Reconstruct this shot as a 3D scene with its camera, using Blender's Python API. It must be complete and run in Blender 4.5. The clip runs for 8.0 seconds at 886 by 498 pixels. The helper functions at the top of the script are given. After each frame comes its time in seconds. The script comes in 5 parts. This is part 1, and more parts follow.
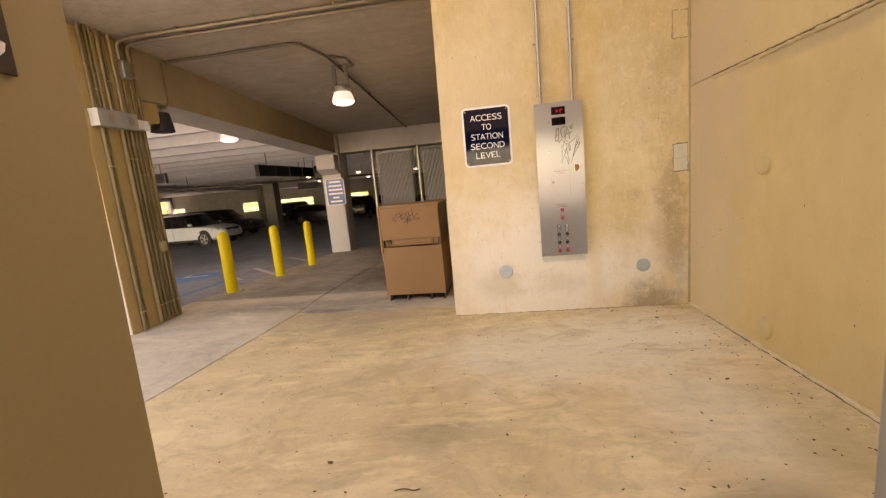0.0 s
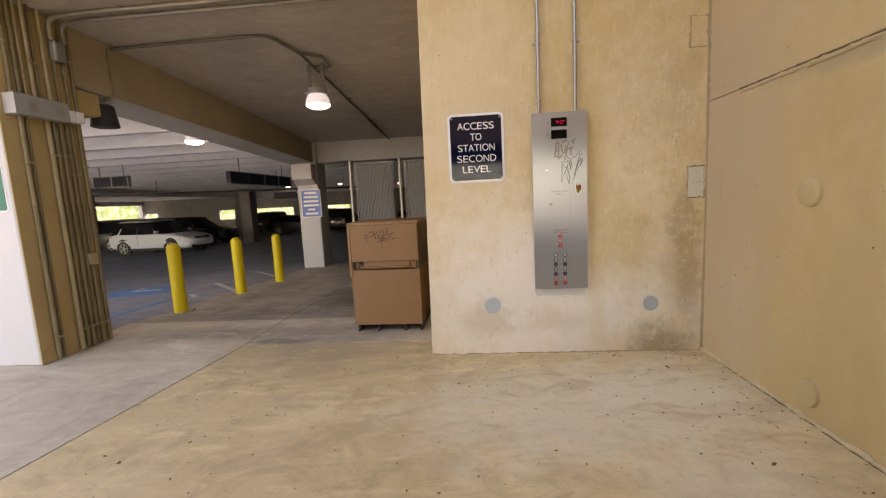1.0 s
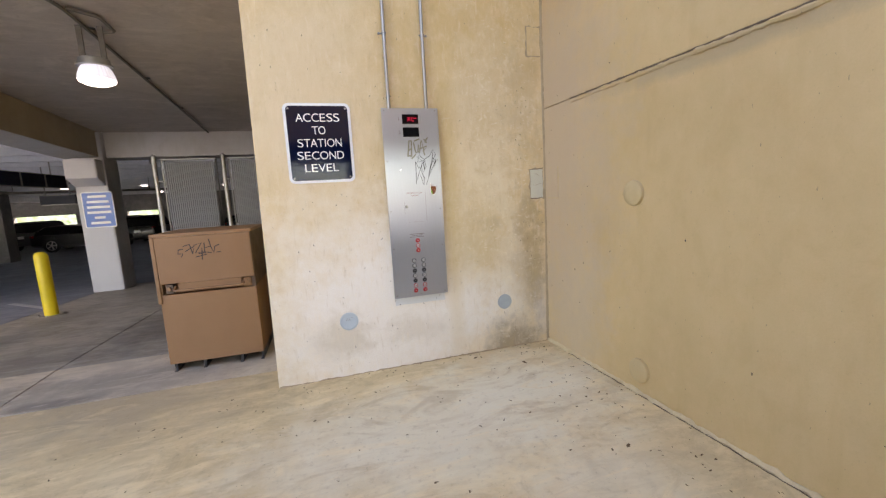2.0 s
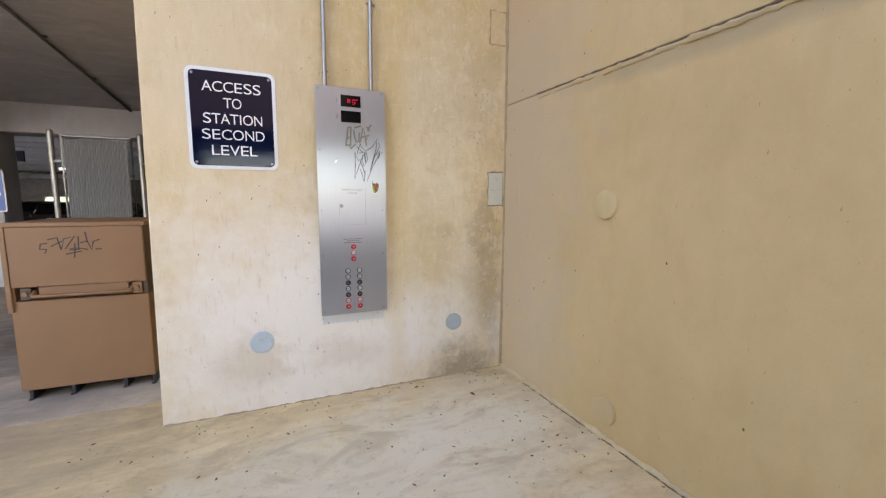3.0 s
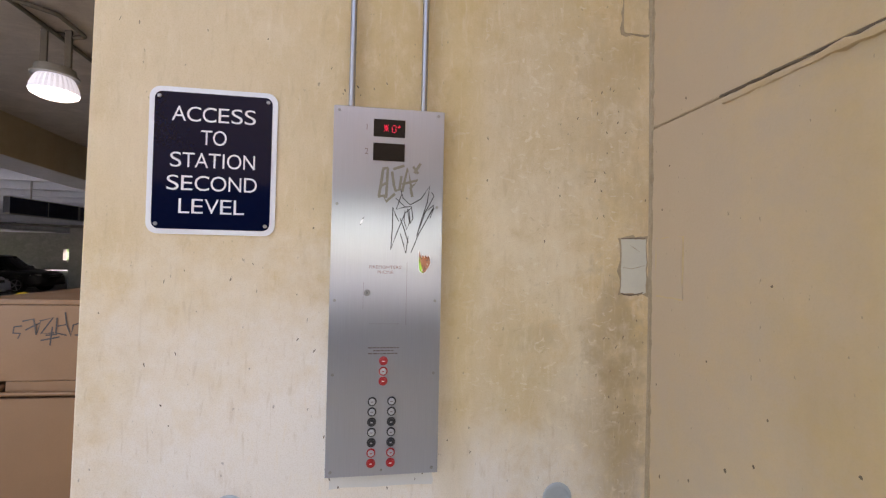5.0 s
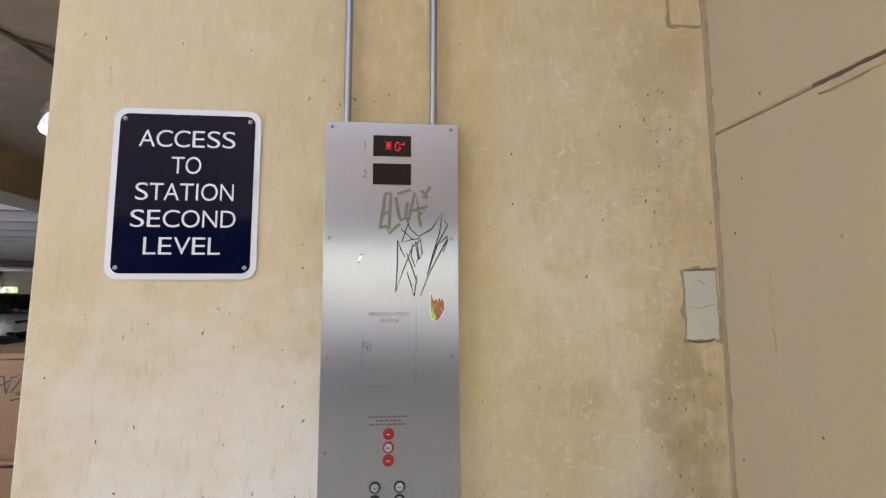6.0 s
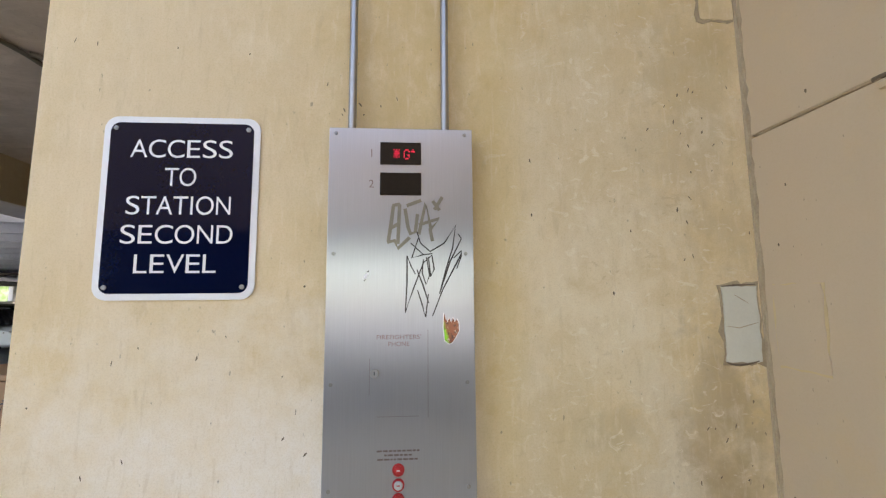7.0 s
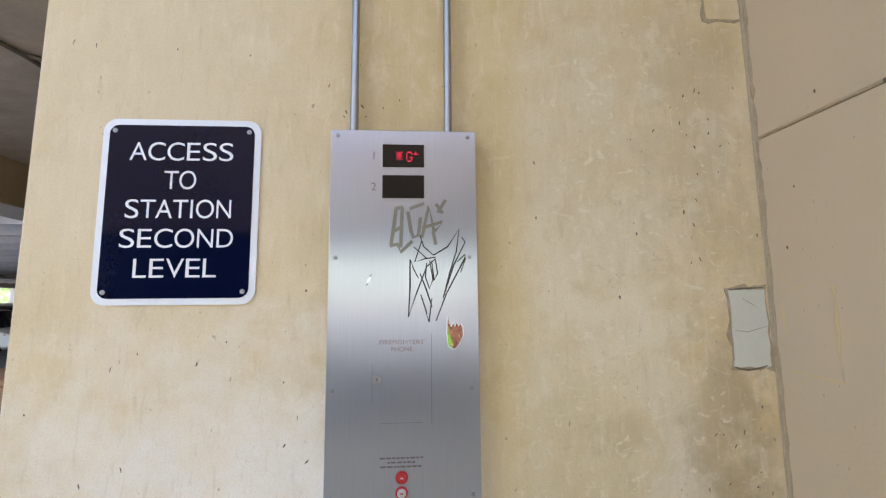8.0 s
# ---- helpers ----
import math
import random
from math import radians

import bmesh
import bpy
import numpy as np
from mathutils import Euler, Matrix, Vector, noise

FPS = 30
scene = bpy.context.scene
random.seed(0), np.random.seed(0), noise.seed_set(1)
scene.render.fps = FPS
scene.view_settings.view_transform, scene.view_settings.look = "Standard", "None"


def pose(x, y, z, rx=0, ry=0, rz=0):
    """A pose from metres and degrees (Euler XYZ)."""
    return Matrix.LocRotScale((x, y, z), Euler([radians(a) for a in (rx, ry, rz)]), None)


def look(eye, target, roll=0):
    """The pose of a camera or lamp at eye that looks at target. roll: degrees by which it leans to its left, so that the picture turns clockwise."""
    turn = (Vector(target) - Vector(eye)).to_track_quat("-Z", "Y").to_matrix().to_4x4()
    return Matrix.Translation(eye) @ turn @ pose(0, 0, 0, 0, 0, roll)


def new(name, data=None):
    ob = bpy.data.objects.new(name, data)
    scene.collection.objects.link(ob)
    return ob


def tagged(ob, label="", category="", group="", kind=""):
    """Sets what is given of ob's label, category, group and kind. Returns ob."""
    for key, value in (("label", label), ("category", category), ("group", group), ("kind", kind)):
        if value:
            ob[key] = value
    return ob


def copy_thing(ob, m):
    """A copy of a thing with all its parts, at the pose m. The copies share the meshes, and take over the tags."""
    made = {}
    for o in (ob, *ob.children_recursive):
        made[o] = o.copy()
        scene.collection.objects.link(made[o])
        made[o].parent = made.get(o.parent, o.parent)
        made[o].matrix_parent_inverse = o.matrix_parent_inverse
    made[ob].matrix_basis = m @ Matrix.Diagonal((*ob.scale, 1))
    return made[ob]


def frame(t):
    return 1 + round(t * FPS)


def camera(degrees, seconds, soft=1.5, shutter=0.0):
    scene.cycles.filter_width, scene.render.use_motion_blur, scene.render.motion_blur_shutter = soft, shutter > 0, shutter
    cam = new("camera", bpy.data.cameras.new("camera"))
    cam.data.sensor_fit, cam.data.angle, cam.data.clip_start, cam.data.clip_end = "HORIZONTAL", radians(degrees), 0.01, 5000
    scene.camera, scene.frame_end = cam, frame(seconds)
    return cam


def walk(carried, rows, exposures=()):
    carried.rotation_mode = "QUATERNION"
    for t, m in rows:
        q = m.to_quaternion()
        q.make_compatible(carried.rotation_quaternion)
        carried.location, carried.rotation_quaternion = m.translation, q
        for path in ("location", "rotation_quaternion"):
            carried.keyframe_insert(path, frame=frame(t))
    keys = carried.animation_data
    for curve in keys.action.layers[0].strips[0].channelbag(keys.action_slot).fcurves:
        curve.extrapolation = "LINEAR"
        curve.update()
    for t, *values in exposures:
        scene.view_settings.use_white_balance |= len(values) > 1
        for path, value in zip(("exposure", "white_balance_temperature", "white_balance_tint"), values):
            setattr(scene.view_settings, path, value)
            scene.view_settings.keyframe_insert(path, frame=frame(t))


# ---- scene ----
cam = camera(94.9, 8.0, soft=1.3)
PATH = [
    (0, (0.037, 0.182, 1.49), (-0.216, 2.142, 1.179), -5.4),
    (0.5, (-0.039, 0.492, 1.479), (-0.493, 2.421, 1.203), -4.6),
    (1, (0.001, 0.836, 1.495), (-0.16, 2.815, 1.255), -2.9),
    (1.5, (-0.025, 1.096, 1.507), (0.34, 3.046, 1.257), -3.3),
    (2, (-0.047, 1.209, 1.498), (0.535, 3.103, 1.229), -3.3),
    (3.5, (0.362, 2.0, 1.443), (1.193, 3.807, 1.225), 1.1),
    (4, (0.489, 2.326, 1.465), (1.082, 4.233, 1.349), 1.2),
    (4.5, (0.705, 2.6, 1.54), (1.085, 4.562, 1.49), 1.6),
    (5, (0.761, 2.805, 1.567), (1.045, 4.784, 1.606), 1.2),
    (6.5, (0.852, 3.227, 1.642), (0.989, 5.211, 1.851), -0.4),
    (7, (0.824, 3.254, 1.656), (0.952, 5.239, 1.871), -0.4),
    (7.5, (0.817, 3.266, 1.662), (0.944, 5.251, 1.878), -0.45),
    (8, (0.816, 3.273, 1.667), (0.941, 5.257, 1.886), -0.5),
]
walk(cam, [(t, look(eye, target, roll)) for t, eye, target, roll in PATH],
     exposures=[(0, 3.25, 14300, 36), (0.5, 3.1, 8300, 28), (1.0, 2.95, 10000, 31), (1.5, 3.1, 8300, 28), (2.0, 3.28, 7900, 28), (3.5, 3.22, 7450, 28), (4.5, 3.05, 7300, 29), (5.0, 3.05, 7800, 31), (6.5, 3.07, 7900, 24), (8.0, 3.20, 7200, 23)])

# ---- light ----
world = bpy.data.worlds.new("world")
scene.world = world
world.use_nodes = True
wn = world.node_tree.nodes
sky = wn.new("ShaderNodeTexSky")
sky.sky_type, sky.sun_disc = "NISHITA", False
sky.sun_elevation, sky.sun_rotation = radians(35), radians(20)
wn["Background"].inputs["Strength"].default_value = 0.12
world.node_tree.links.new(sky.outputs[0], wn["Background"].inputs["Color"])
sun_data = bpy.data.lights.new("sun", "SUN")
sun_data.energy, sun_data.angle, sun_data.color = 3.0, radians(0.5), (1.0, 0.95, 0.86)
sun = new("sun", sun_data)
sun.matrix_world = look((15, 40, 30), (0, 0, 0))


# ---- materials ----
class Nodes:
    """A small builder for one node material."""

    def __init__(self, name, rough=0.6, metal=0.0):
        self.m = bpy.data.materials.new(name)
        self.m.use_nodes = True
        self.t = self.m.node_tree
        self.b = self.t.nodes["Principled BSDF"]
        self.b.inputs["Roughness"].default_value = rough
        self.b.inputs["Metallic"].default_value = metal
        self.co = self.t.nodes.new("ShaderNodeTexCoord").outputs["Object"]

    def link(self, a, b):
        self.t.links.new(a, b)

    def put(self, socket, v):
        if isinstance(v, (int, float)):
            socket.default_value = v
        elif isinstance(v, tuple):
            socket.default_value = (*v, 1.0)[:4] if len(socket.default_value) == 4 else v
        else:
            self.link(v, socket)

    def world(self):
        return self.t.nodes.new("ShaderNodeNewGeometry").outputs["Position"]

    def scaled(self, co, s):
        n = self.t.nodes.new("ShaderNodeMapping")
        self.link(co, n.inputs["Vector"])
        n.inputs["Scale"].default_value = s
        return n.outputs[0]

    def noise(self, scale, detail=4.0, rough=0.55, co=None, distort=0.0):
        n = self.t.nodes.new("ShaderNodeTexNoise")
        self.link(co or self.co, n.inputs["Vector"])
        n.inputs["Scale"].default_value, n.inputs["Detail"].default_value = scale, detail
        n.inputs["Roughness"].default_value, n.inputs["Distortion"].default_value = rough, distort
        return n.outputs[0]

    def ramp(self, f, a, b, lo=0.0, hi=1.0):
        n = self.t.nodes.new("ShaderNodeMapRange")
        self.put(n.inputs["Value"], f)
        for k, v in (("From Min", a), ("From Max", b), ("To Min", lo), ("To Max", hi)):
            n.inputs[k].default_value = v
        return n.outputs[0]

    def math(self, op, a, b=0.0):
        n = self.t.nodes.new("ShaderNodeMath")
        n.operation = op
        self.put(n.inputs[0], a)
        self.put(n.inputs[1], b)
        return n.outputs[0]

    def mix(self, f, a, b, mode="MIX"):
        n = self.t.nodes.new("ShaderNodeMix")
        n.data_type, n.blend_type = "RGBA", mode
        self.put(n.inputs[0], f)
        self.put(n.inputs[6], a)
        self.put(n.inputs[7], b)
        return n.outputs[2]

    def sep(self, co):
        n = self.t.nodes.new("ShaderNodeSeparateXYZ")
        self.link(co, n.inputs[0])
        return n.outputs

    def blot(self, co, centre, size, warp=0.25, scale=7.0):
        """1 in the middle of a stain or of a painted light or shade, 0 outside, with an uneven rim."""
        n = self.t.nodes.new("ShaderNodeMapping")
        n.vector_type = "TEXTURE"
        self.link(co, n.inputs["Vector"])
        n.inputs["Location"].default_value, n.inputs["Scale"].default_value = centre, size
        length = self.t.nodes.new("ShaderNodeVectorMath")
        length.operation = "LENGTH"
        self.link(n.outputs[0], length.inputs[0])
        d = self.math("ADD", length.outputs["Value"], self.math("MULTIPLY", self.math("SUBTRACT", self.noise(scale, 8, 0.68, co), 0.5), warp * 4))
        return self.ramp(d, 1.1, 0.35)

    def bump(self, h, strength=0.2, dist=0.01):
        n = self.t.nodes.new("ShaderNodeBump")
        n.inputs["Strength"].default_value, n.inputs["Distance"].default_value = strength, dist
        self.link(h, n.inputs["Height"])
        self.link(n.outputs[0], self.b.inputs["Normal"])

    def done(self, colour=None, rough=None):
        if colour is not None:
            self.put(self.b.inputs["Base Color"], colour)
        if rough is not None:
            self.put(self.b.inputs["Roughness"], rough)
        return self.m


def plain(name, a, b, rough=0.6, metal=0.0, scale=12.0, bump=0.08, fine=120.0):
    """Colour between a and b in two sizes of noise, with a fine relief."""
    n = Nodes(name, rough, metal)
    f = n.mix(0.35, n.noise(scale, 5), n.noise(fine, 3))
    c = n.mix(n.ramp(f, 0.3, 0.7), a, b)
    n.bump(n.noise(fine, 3), bump, 0.004)
    return n.done(c, n.ramp(n.noise(scale * 0.6, 3), 0.3, 0.7, max(0.03, rough - 0.08), min(1, rough + 0.08)))


def glow(name, colour, strength):
    n = Nodes(name)
    n.put(n.b.inputs["Base Color"], colour)
    n.put(n.b.inputs["Emission Color"], colour)
    n.b.inputs["Emission Strength"].default_value = strength
    return n.m


def wall_paint(name, pale, deep, stains_and_lighting, veil_amount=0.2, flaky=False):
    n = Nodes(name, 0.75)
    p = n.world()
    big = n.noise(0.9, 5, 0.6, p, 0.4)
    mid = n.noise(3.2, 6, 0.65, p, 0.2)
    fine = n.noise(38, 4, 0.6, p)
    drip = n.noise(2.4, 4, 0.6, n.scaled(p, (2.6, 2.6, 0.35)))
    c = n.mix(n.ramp(big, 0.36, 0.64), pale, deep)
    veil = n.noise(6.5, 9, 0.70, n.scaled(p, (1.0, 1.0, 0.7)), 0.25)
    c = n.mix(n.ramp(veil, 0.50, 0.64, 0, veil_amount), c, (deep[0] * 0.84, deep[1] * 0.80, deep[2] * 0.70))
    c = n.mix(n.ramp(veil, 0.46, 0.34, 0, veil_amount * 1.2), c, (pale[0] * 1.08, pale[1] * 1.09, pale[2] * 1.16))
    c = n.mix(n.ramp(mid, 0.52, 0.74, 0, veil_amount * 1.2), c, (pale[0] * 1.06, pale[1] * 1.07, pale[2] * 1.15))
    c = n.mix(n.ramp(drip, 0.55, 0.78, 0, 0.28), c, (deep[0] * 0.8, deep[1] * 0.76, deep[2] * 0.68))
    c = n.mix(n.ramp(fine, 0.62, 0.8, 0, 0.3), c, (deep[0] * 0.72, deep[1] * 0.7, deep[2] * 0.66))
    for centre, size, colour, amount, warp in stains_and_lighting:
        c = n.mix(n.math("MULTIPLY", n.blot(p, centre, size, warp), amount), c, colour)
    if flaky:
        # blotches and lifted flakes of old paint in the damp stretch beside the corner
        damp = n.blot(p, (1.62, 4.63, 1.5), (0.62, 0.5, 2.4), 0.3, 3.0)
        worn = n.noise(7.5, 8, 0.66, n.scaled(p, (1.0, 1.0, 0.8)), 0.6)
        c = n.mix(n.math("MULTIPLY", damp, n.ramp(worn, 0.50, 0.66, 0, 0.38)), c, (0.63, 0.45, 0.20))
        c = n.mix(n.math("MULTIPLY", damp, n.ramp(worn, 0.46, 0.32, 0, 0.6)), c, (0.86, 0.74, 0.52))
        flake = n.noise(19, 6, 0.6, n.scaled(p, (0.8, 1.0, 1.3)), 1.4)
        c = n.mix(n.math("MULTIPLY", damp, n.ramp(flake, 0.60, 0.66, 0, 0.55)), c, (0.88, 0.78, 0.58))
        c = n.mix(n.math("MULTIPLY", damp, n.ramp(flake, 0.37, 0.31, 0, 0.30)), c, (0.48, 0.34, 0.17))
        brush = n.noise(24, 5, 0.6, n.scaled(p, (1.6, 1.0, 0.30)), 0.5)
        c = n.mix(n.ramp(brush, 0.56, 0.70, 0, 0.30), c, (0.88, 0.75, 0.54))
        c = n.mix(n.ramp(brush, 0.42, 0.30, 0, 0.26), c, (0.54, 0.40, 0.21))
    grain = n.noise(170, 3, 0.6, p)
    c = n.mix(n.ramp(grain, 0.45, 0.72, 0, 0.22 if flaky else 0.10), c, (deep[0] * 0.70, deep[1] * 0.68, deep[2] * 0.62))
    speck = n.noise(60, 2, 0.5, n.scaled(p, (1.0, 1.0, 0.45)))
    c = n.mix(n.ramp(speck, 0.72, 0.77, 0, 0.55), c, (0.20, 0.15, 0.10))
    n.bump(n.mix(0.5, n.noise(60, 5, 0.6, p), n.noise(9, 4, 0.6, p)), 0.28, 0.006)
    return n.done(c, n.ramp(mid, 0.3, 0.7, 0.62, 0.85))


CREAM, OCHRE = (0.80, 0.63, 0.37), (0.68, 0.495, 0.235)
# pale blots near the foot put bounced daylight into the paint
wall_north_mat = wall_paint("cream_painted_concrete", CREAM, OCHRE, [
    ((0.0, 4.63, 1.9), (0.75, 0.3, 1.9), (0.80, 0.65, 0.42), 0.7, 0.3),
    ((1.45, 4.63, 1.7), (0.45, 0.3, 1.3), (0.84, 0.71, 0.48), 0.75, 0.45),
    ((0.45, 4.63, 0.45), (1.45, 0.3, 1.15), (0.90, 0.84, 0.74), 0.92, 0.25),
    ((1.75, 4.63, 0.55), (0.42, 0.3, 0.95), (0.78, 0.70, 0.54), 0.7, 0.3),
    ((1.35, 4.63, 1.0), (0.34, 0.3, 0.55), (0.62, 0.45, 0.19), 0.55, 0.5),
    ((1.84, 4.63, 0.80), (0.20, 0.3, 0.40), (0.47, 0.34, 0.175), 0.5, 0.55),
    ((1.96, 4.63, 0.35), (0.10, 0.3, 0.30), (0.80, 0.77, 0.70), 0.7, 0.6),
    ((1.93, 4.63, 0.75), (0.13, 0.3, 0.75), (0.40, 0.285, 0.145), 0.62, 0.65),
    ((1.30, 4.63, 0.50), (0.50, 0.3, 0.34), (0.88, 0.83, 0.73), 0.7, 0.4),
    ((1.86, 4.63, 2.25), (0.24, 0.3, 0.7), (0.54, 0.41, 0.23), 0.45, 0.7),
    ((1.45, 4.63, 2.5), (0.3, 0.3, 0.9), (0.62, 0.46, 0.23), 0.3, 0.6),
    ((1.10, 4.63, 1.5), (0.11, 0.3, 1.6), (0.68, 0.49, 0.19), 0.5, 0.3),
    ((1.86, 4.63, 1.25), (0.15, 0.3, 0.36), (0.46, 0.33, 0.17), 0.6, 0.8),
    ((1.50, 4.63, 1.22), (0.16, 0.3, 0.10), (0.50, 0.38, 0.20), 0.45, 0.7),
    ((1.66, 4.63, 0.04), (0.31, 0.3, 0.27), (0.34, 0.26, 0.165), 0.85, 0.45),
    ((0.10, 4.63, 0.34), (0.30, 0.3, 0.22), (0.58, 0.47, 0.31), 0.5, 0.6),
    ((0.72, 4.63, 0.32), (0.35, 0.3, 0.14), (0.58, 0.48, 0.32), 0.35, 0.7),
], 0.42, True)
# the large grey-brown blot by the corner paints in cooler daylight
wall_east_mat = wall_paint("ochre_painted_concrete", (0.69, 0.50, 0.255), (0.63, 0.45, 0.22), [
    ((2.05, 4.2, 0.4), (0.3, 0.5, 0.8), (0.62, 0.53, 0.40), 0.4, 0.3),
    ((2.05, 2.9, 2.16), (0.3, 1.2, 0.07), (0.40, 0.32, 0.20), 0.6, 0.3),
    ((2.05, 4.55, 1.9), (0.3, 1.0, 2.0), (0.56, 0.44, 0.31), 0.8, 0.3),
])
beam_mat = wall_paint("tan_painted_beam", (0.52, 0.375, 0.165), (0.45, 0.32, 0.14), [])
column_white = plain("white_painted_concrete", (0.60, 0.59, 0.59), (0.54, 0.53, 0.525), 0.7, 0, 1.5, 0.1, 45)
beam_pale = wall_paint("grey_tan_beam_paint", (0.44, 0.36, 0.24), (0.38, 0.31, 0.205), [])
soffit_mat = wall_paint("grey_white_soffit", (0.62, 0.60, 0.57), (0.54, 0.52, 0.49), [])


def concrete(name, a, b, dark, streak=1.0, stains_and_lighting=()):
    n = Nodes(name, 0.7)
    p = n.world()
    c = n.mix(n.ramp(n.noise(0.55, 5, 0.6, p, 0.5), 0.35, 0.65), a, b)
    c = n.mix(n.ramp(n.noise(2.1, 8, 0.72, p, 1.1), 0.48, 0.68, 0, 0.7 * streak), c, dark)
    c = n.mix(n.ramp(n.noise(1.5, 6, 0.7, n.scaled(p, (0.7, 1.8, 1)), 1.2), 0.50, 0.64, 0, 0.65), c, tuple(min(0.9, v * 1.22) for v in a))
    for centre, size, colour, amount in stains_and_lighting:
        c = n.mix(n.math("MULTIPLY", n.blot(p, centre, size, 0.45, 3.0), amount), c, colour)
    swirl = n.noise(1.9, 9, 0.66, n.scaled(p, (0.75, 1.5, 1)), 1.6)
    thin = n.noise(4.5, 8, 0.68, n.scaled(p, (0.45, 1.7, 1)), 0.9)
    c = n.mix(n.ramp(thin, 0.52, 0.66, 0, 0.38 * streak), c, tuple(0.5 * u + 0.5 * v for u, v in zip(a, dark)))
    c = n.mix(n.ramp(thin, 0.46, 0.36, 0, 0.5 * streak), c, tuple(min(0.9, v * 1.2) for v in a))
    c = n.mix(n.ramp(swirl, 0.53, 0.64, 0, 0.7 * streak), c, tuple(0.45 * u + 0.55 * v for u, v in zip(a, dark)))
    c = n.mix(n.ramp(n.noise(22, 5, 0.65, p), 0.56, 0.75, 0, 0.4), c, dark)
    c = n.mix(n.ramp(n.noise(70, 2, 0.5, p), 0.72, 0.77, 0, 0.7), c, (0.08, 0.06, 0.045))
    n.bump(n.mix(0.4, n.noise(85, 5, 0.65, p), n.noise(6, 4, 0.6, p)), 0.22, 0.006)
    return n.done(c, n.ramp(n.noise(1.6, 5, 0.6, p), 0.35, 0.7, 0.48, 0.75))


# pale blots hold wear and painted daylight; band at x -3.1 is painted shadow
floor_mat = concrete("worn_beige_concrete", (0.75, 0.60, 0.355), (0.65, 0.495, 0.26), (0.35, 0.25, 0.125), 0.75, [
    ((-2.2, 5.12, 0), (0.5, 0.10, 0.3), (0.14, 0.115, 0.085), 0.8), ((-3.1, 5.45, 0), (1.3, 0.35, 0.3), (0.24, 0.20, 0.15), 0.6), ((1.2, 1.9, 0), (0.35, 0.2, 0.3), (0.26, 0.20, 0.12), 0.6),
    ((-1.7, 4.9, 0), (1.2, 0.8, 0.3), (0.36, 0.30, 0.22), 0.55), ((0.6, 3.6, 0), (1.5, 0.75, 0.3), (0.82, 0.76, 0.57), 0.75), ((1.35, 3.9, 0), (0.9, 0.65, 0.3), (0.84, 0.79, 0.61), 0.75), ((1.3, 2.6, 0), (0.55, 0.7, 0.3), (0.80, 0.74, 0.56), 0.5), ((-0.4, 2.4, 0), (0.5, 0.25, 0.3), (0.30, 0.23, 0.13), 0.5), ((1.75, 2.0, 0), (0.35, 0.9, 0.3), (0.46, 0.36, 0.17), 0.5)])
# bands at x -3.3 and -4.0: shadow of column and beam, painted in
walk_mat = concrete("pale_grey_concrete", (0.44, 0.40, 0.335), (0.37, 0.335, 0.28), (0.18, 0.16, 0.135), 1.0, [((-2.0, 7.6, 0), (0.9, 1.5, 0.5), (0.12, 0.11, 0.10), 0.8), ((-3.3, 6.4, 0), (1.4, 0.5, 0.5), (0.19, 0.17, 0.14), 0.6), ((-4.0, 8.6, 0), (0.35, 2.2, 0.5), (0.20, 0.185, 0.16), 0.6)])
# the band at x -3.1 carries on the painted column shadow
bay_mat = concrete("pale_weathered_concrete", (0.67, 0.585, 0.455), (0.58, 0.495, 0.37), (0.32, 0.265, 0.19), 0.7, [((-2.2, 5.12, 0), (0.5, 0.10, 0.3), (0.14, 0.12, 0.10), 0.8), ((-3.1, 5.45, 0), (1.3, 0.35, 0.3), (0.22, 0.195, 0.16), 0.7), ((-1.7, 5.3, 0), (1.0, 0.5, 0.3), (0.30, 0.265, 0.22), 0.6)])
deck_mat = concrete("dark_parking_deck", (0.28, 0.30, 0.35), (0.235, 0.25, 0.29), (0.125, 0.132, 0.15), 0.8)
ceiling_mat = concrete("grey_slab_soffit", (0.53, 0.475, 0.42), (0.46, 0.41, 0.36), (0.31, 0.27, 0.225), 0.6)
tee_mat = concrete("pale_tee_concrete", (0.82, 0.85, 0.89), (0.75, 0.775, 0.81), (0.56, 0.575, 0.59), 0.4)
far_mat = concrete("grey_far_wall", (0.22, 0.215, 0.205), (0.175, 0.17, 0.165), (0.10, 0.098, 0.095), 0.7)
ground_mat = plain("pale_bounce_ground", (0.40, 0.385, 0.35), (0.46, 0.445, 0.41), 0.85, 0, 0.6, 0.2, 8)


def steel(name, colour, rough, along=(1, 1, 1), aniso=0.0):
    n = Nodes(name, rough, 1.0)
    g = n.noise(3, 6, 0.7, n.scaled(n.co, along))
    c = n.mix(n.ramp(g, 0.35, 0.65), tuple(v * 0.93 for v in colour), colour)
    c = n.mix(n.ramp(n.noise(2.2, 4, 0.5), 0.5, 0.8, 0, 0.2), c, tuple(v * 0.8 for v in colour))
    return n.done(c, rough)


brushed = steel("brushed_stainless", (0.45, 0.47, 0.505), 0.33, (90, 90, 1.5))
brushed_nodes = brushed.node_tree
tangent = brushed_nodes.nodes.new("ShaderNodeTangent")
tangent.direction_type, tangent.axis = "RADIAL", "Z"
brushed_nodes.links.new(tangent.outputs[0], brushed_nodes.nodes["Principled BSDF"].inputs["Tangent"])
brushed_nodes.nodes["Principled BSDF"].inputs["Anisotropic"].default_value = 0.92
brushed_nodes.nodes["Principled BSDF"].inputs["Metallic"].default_value = 0.72
galv = steel("galvanised_steel", (0.40, 0.39, 0.365), 0.42, (6, 6, 6))
chrome = steel("polished_steel", (0.75, 0.75, 0.76), 0.18)
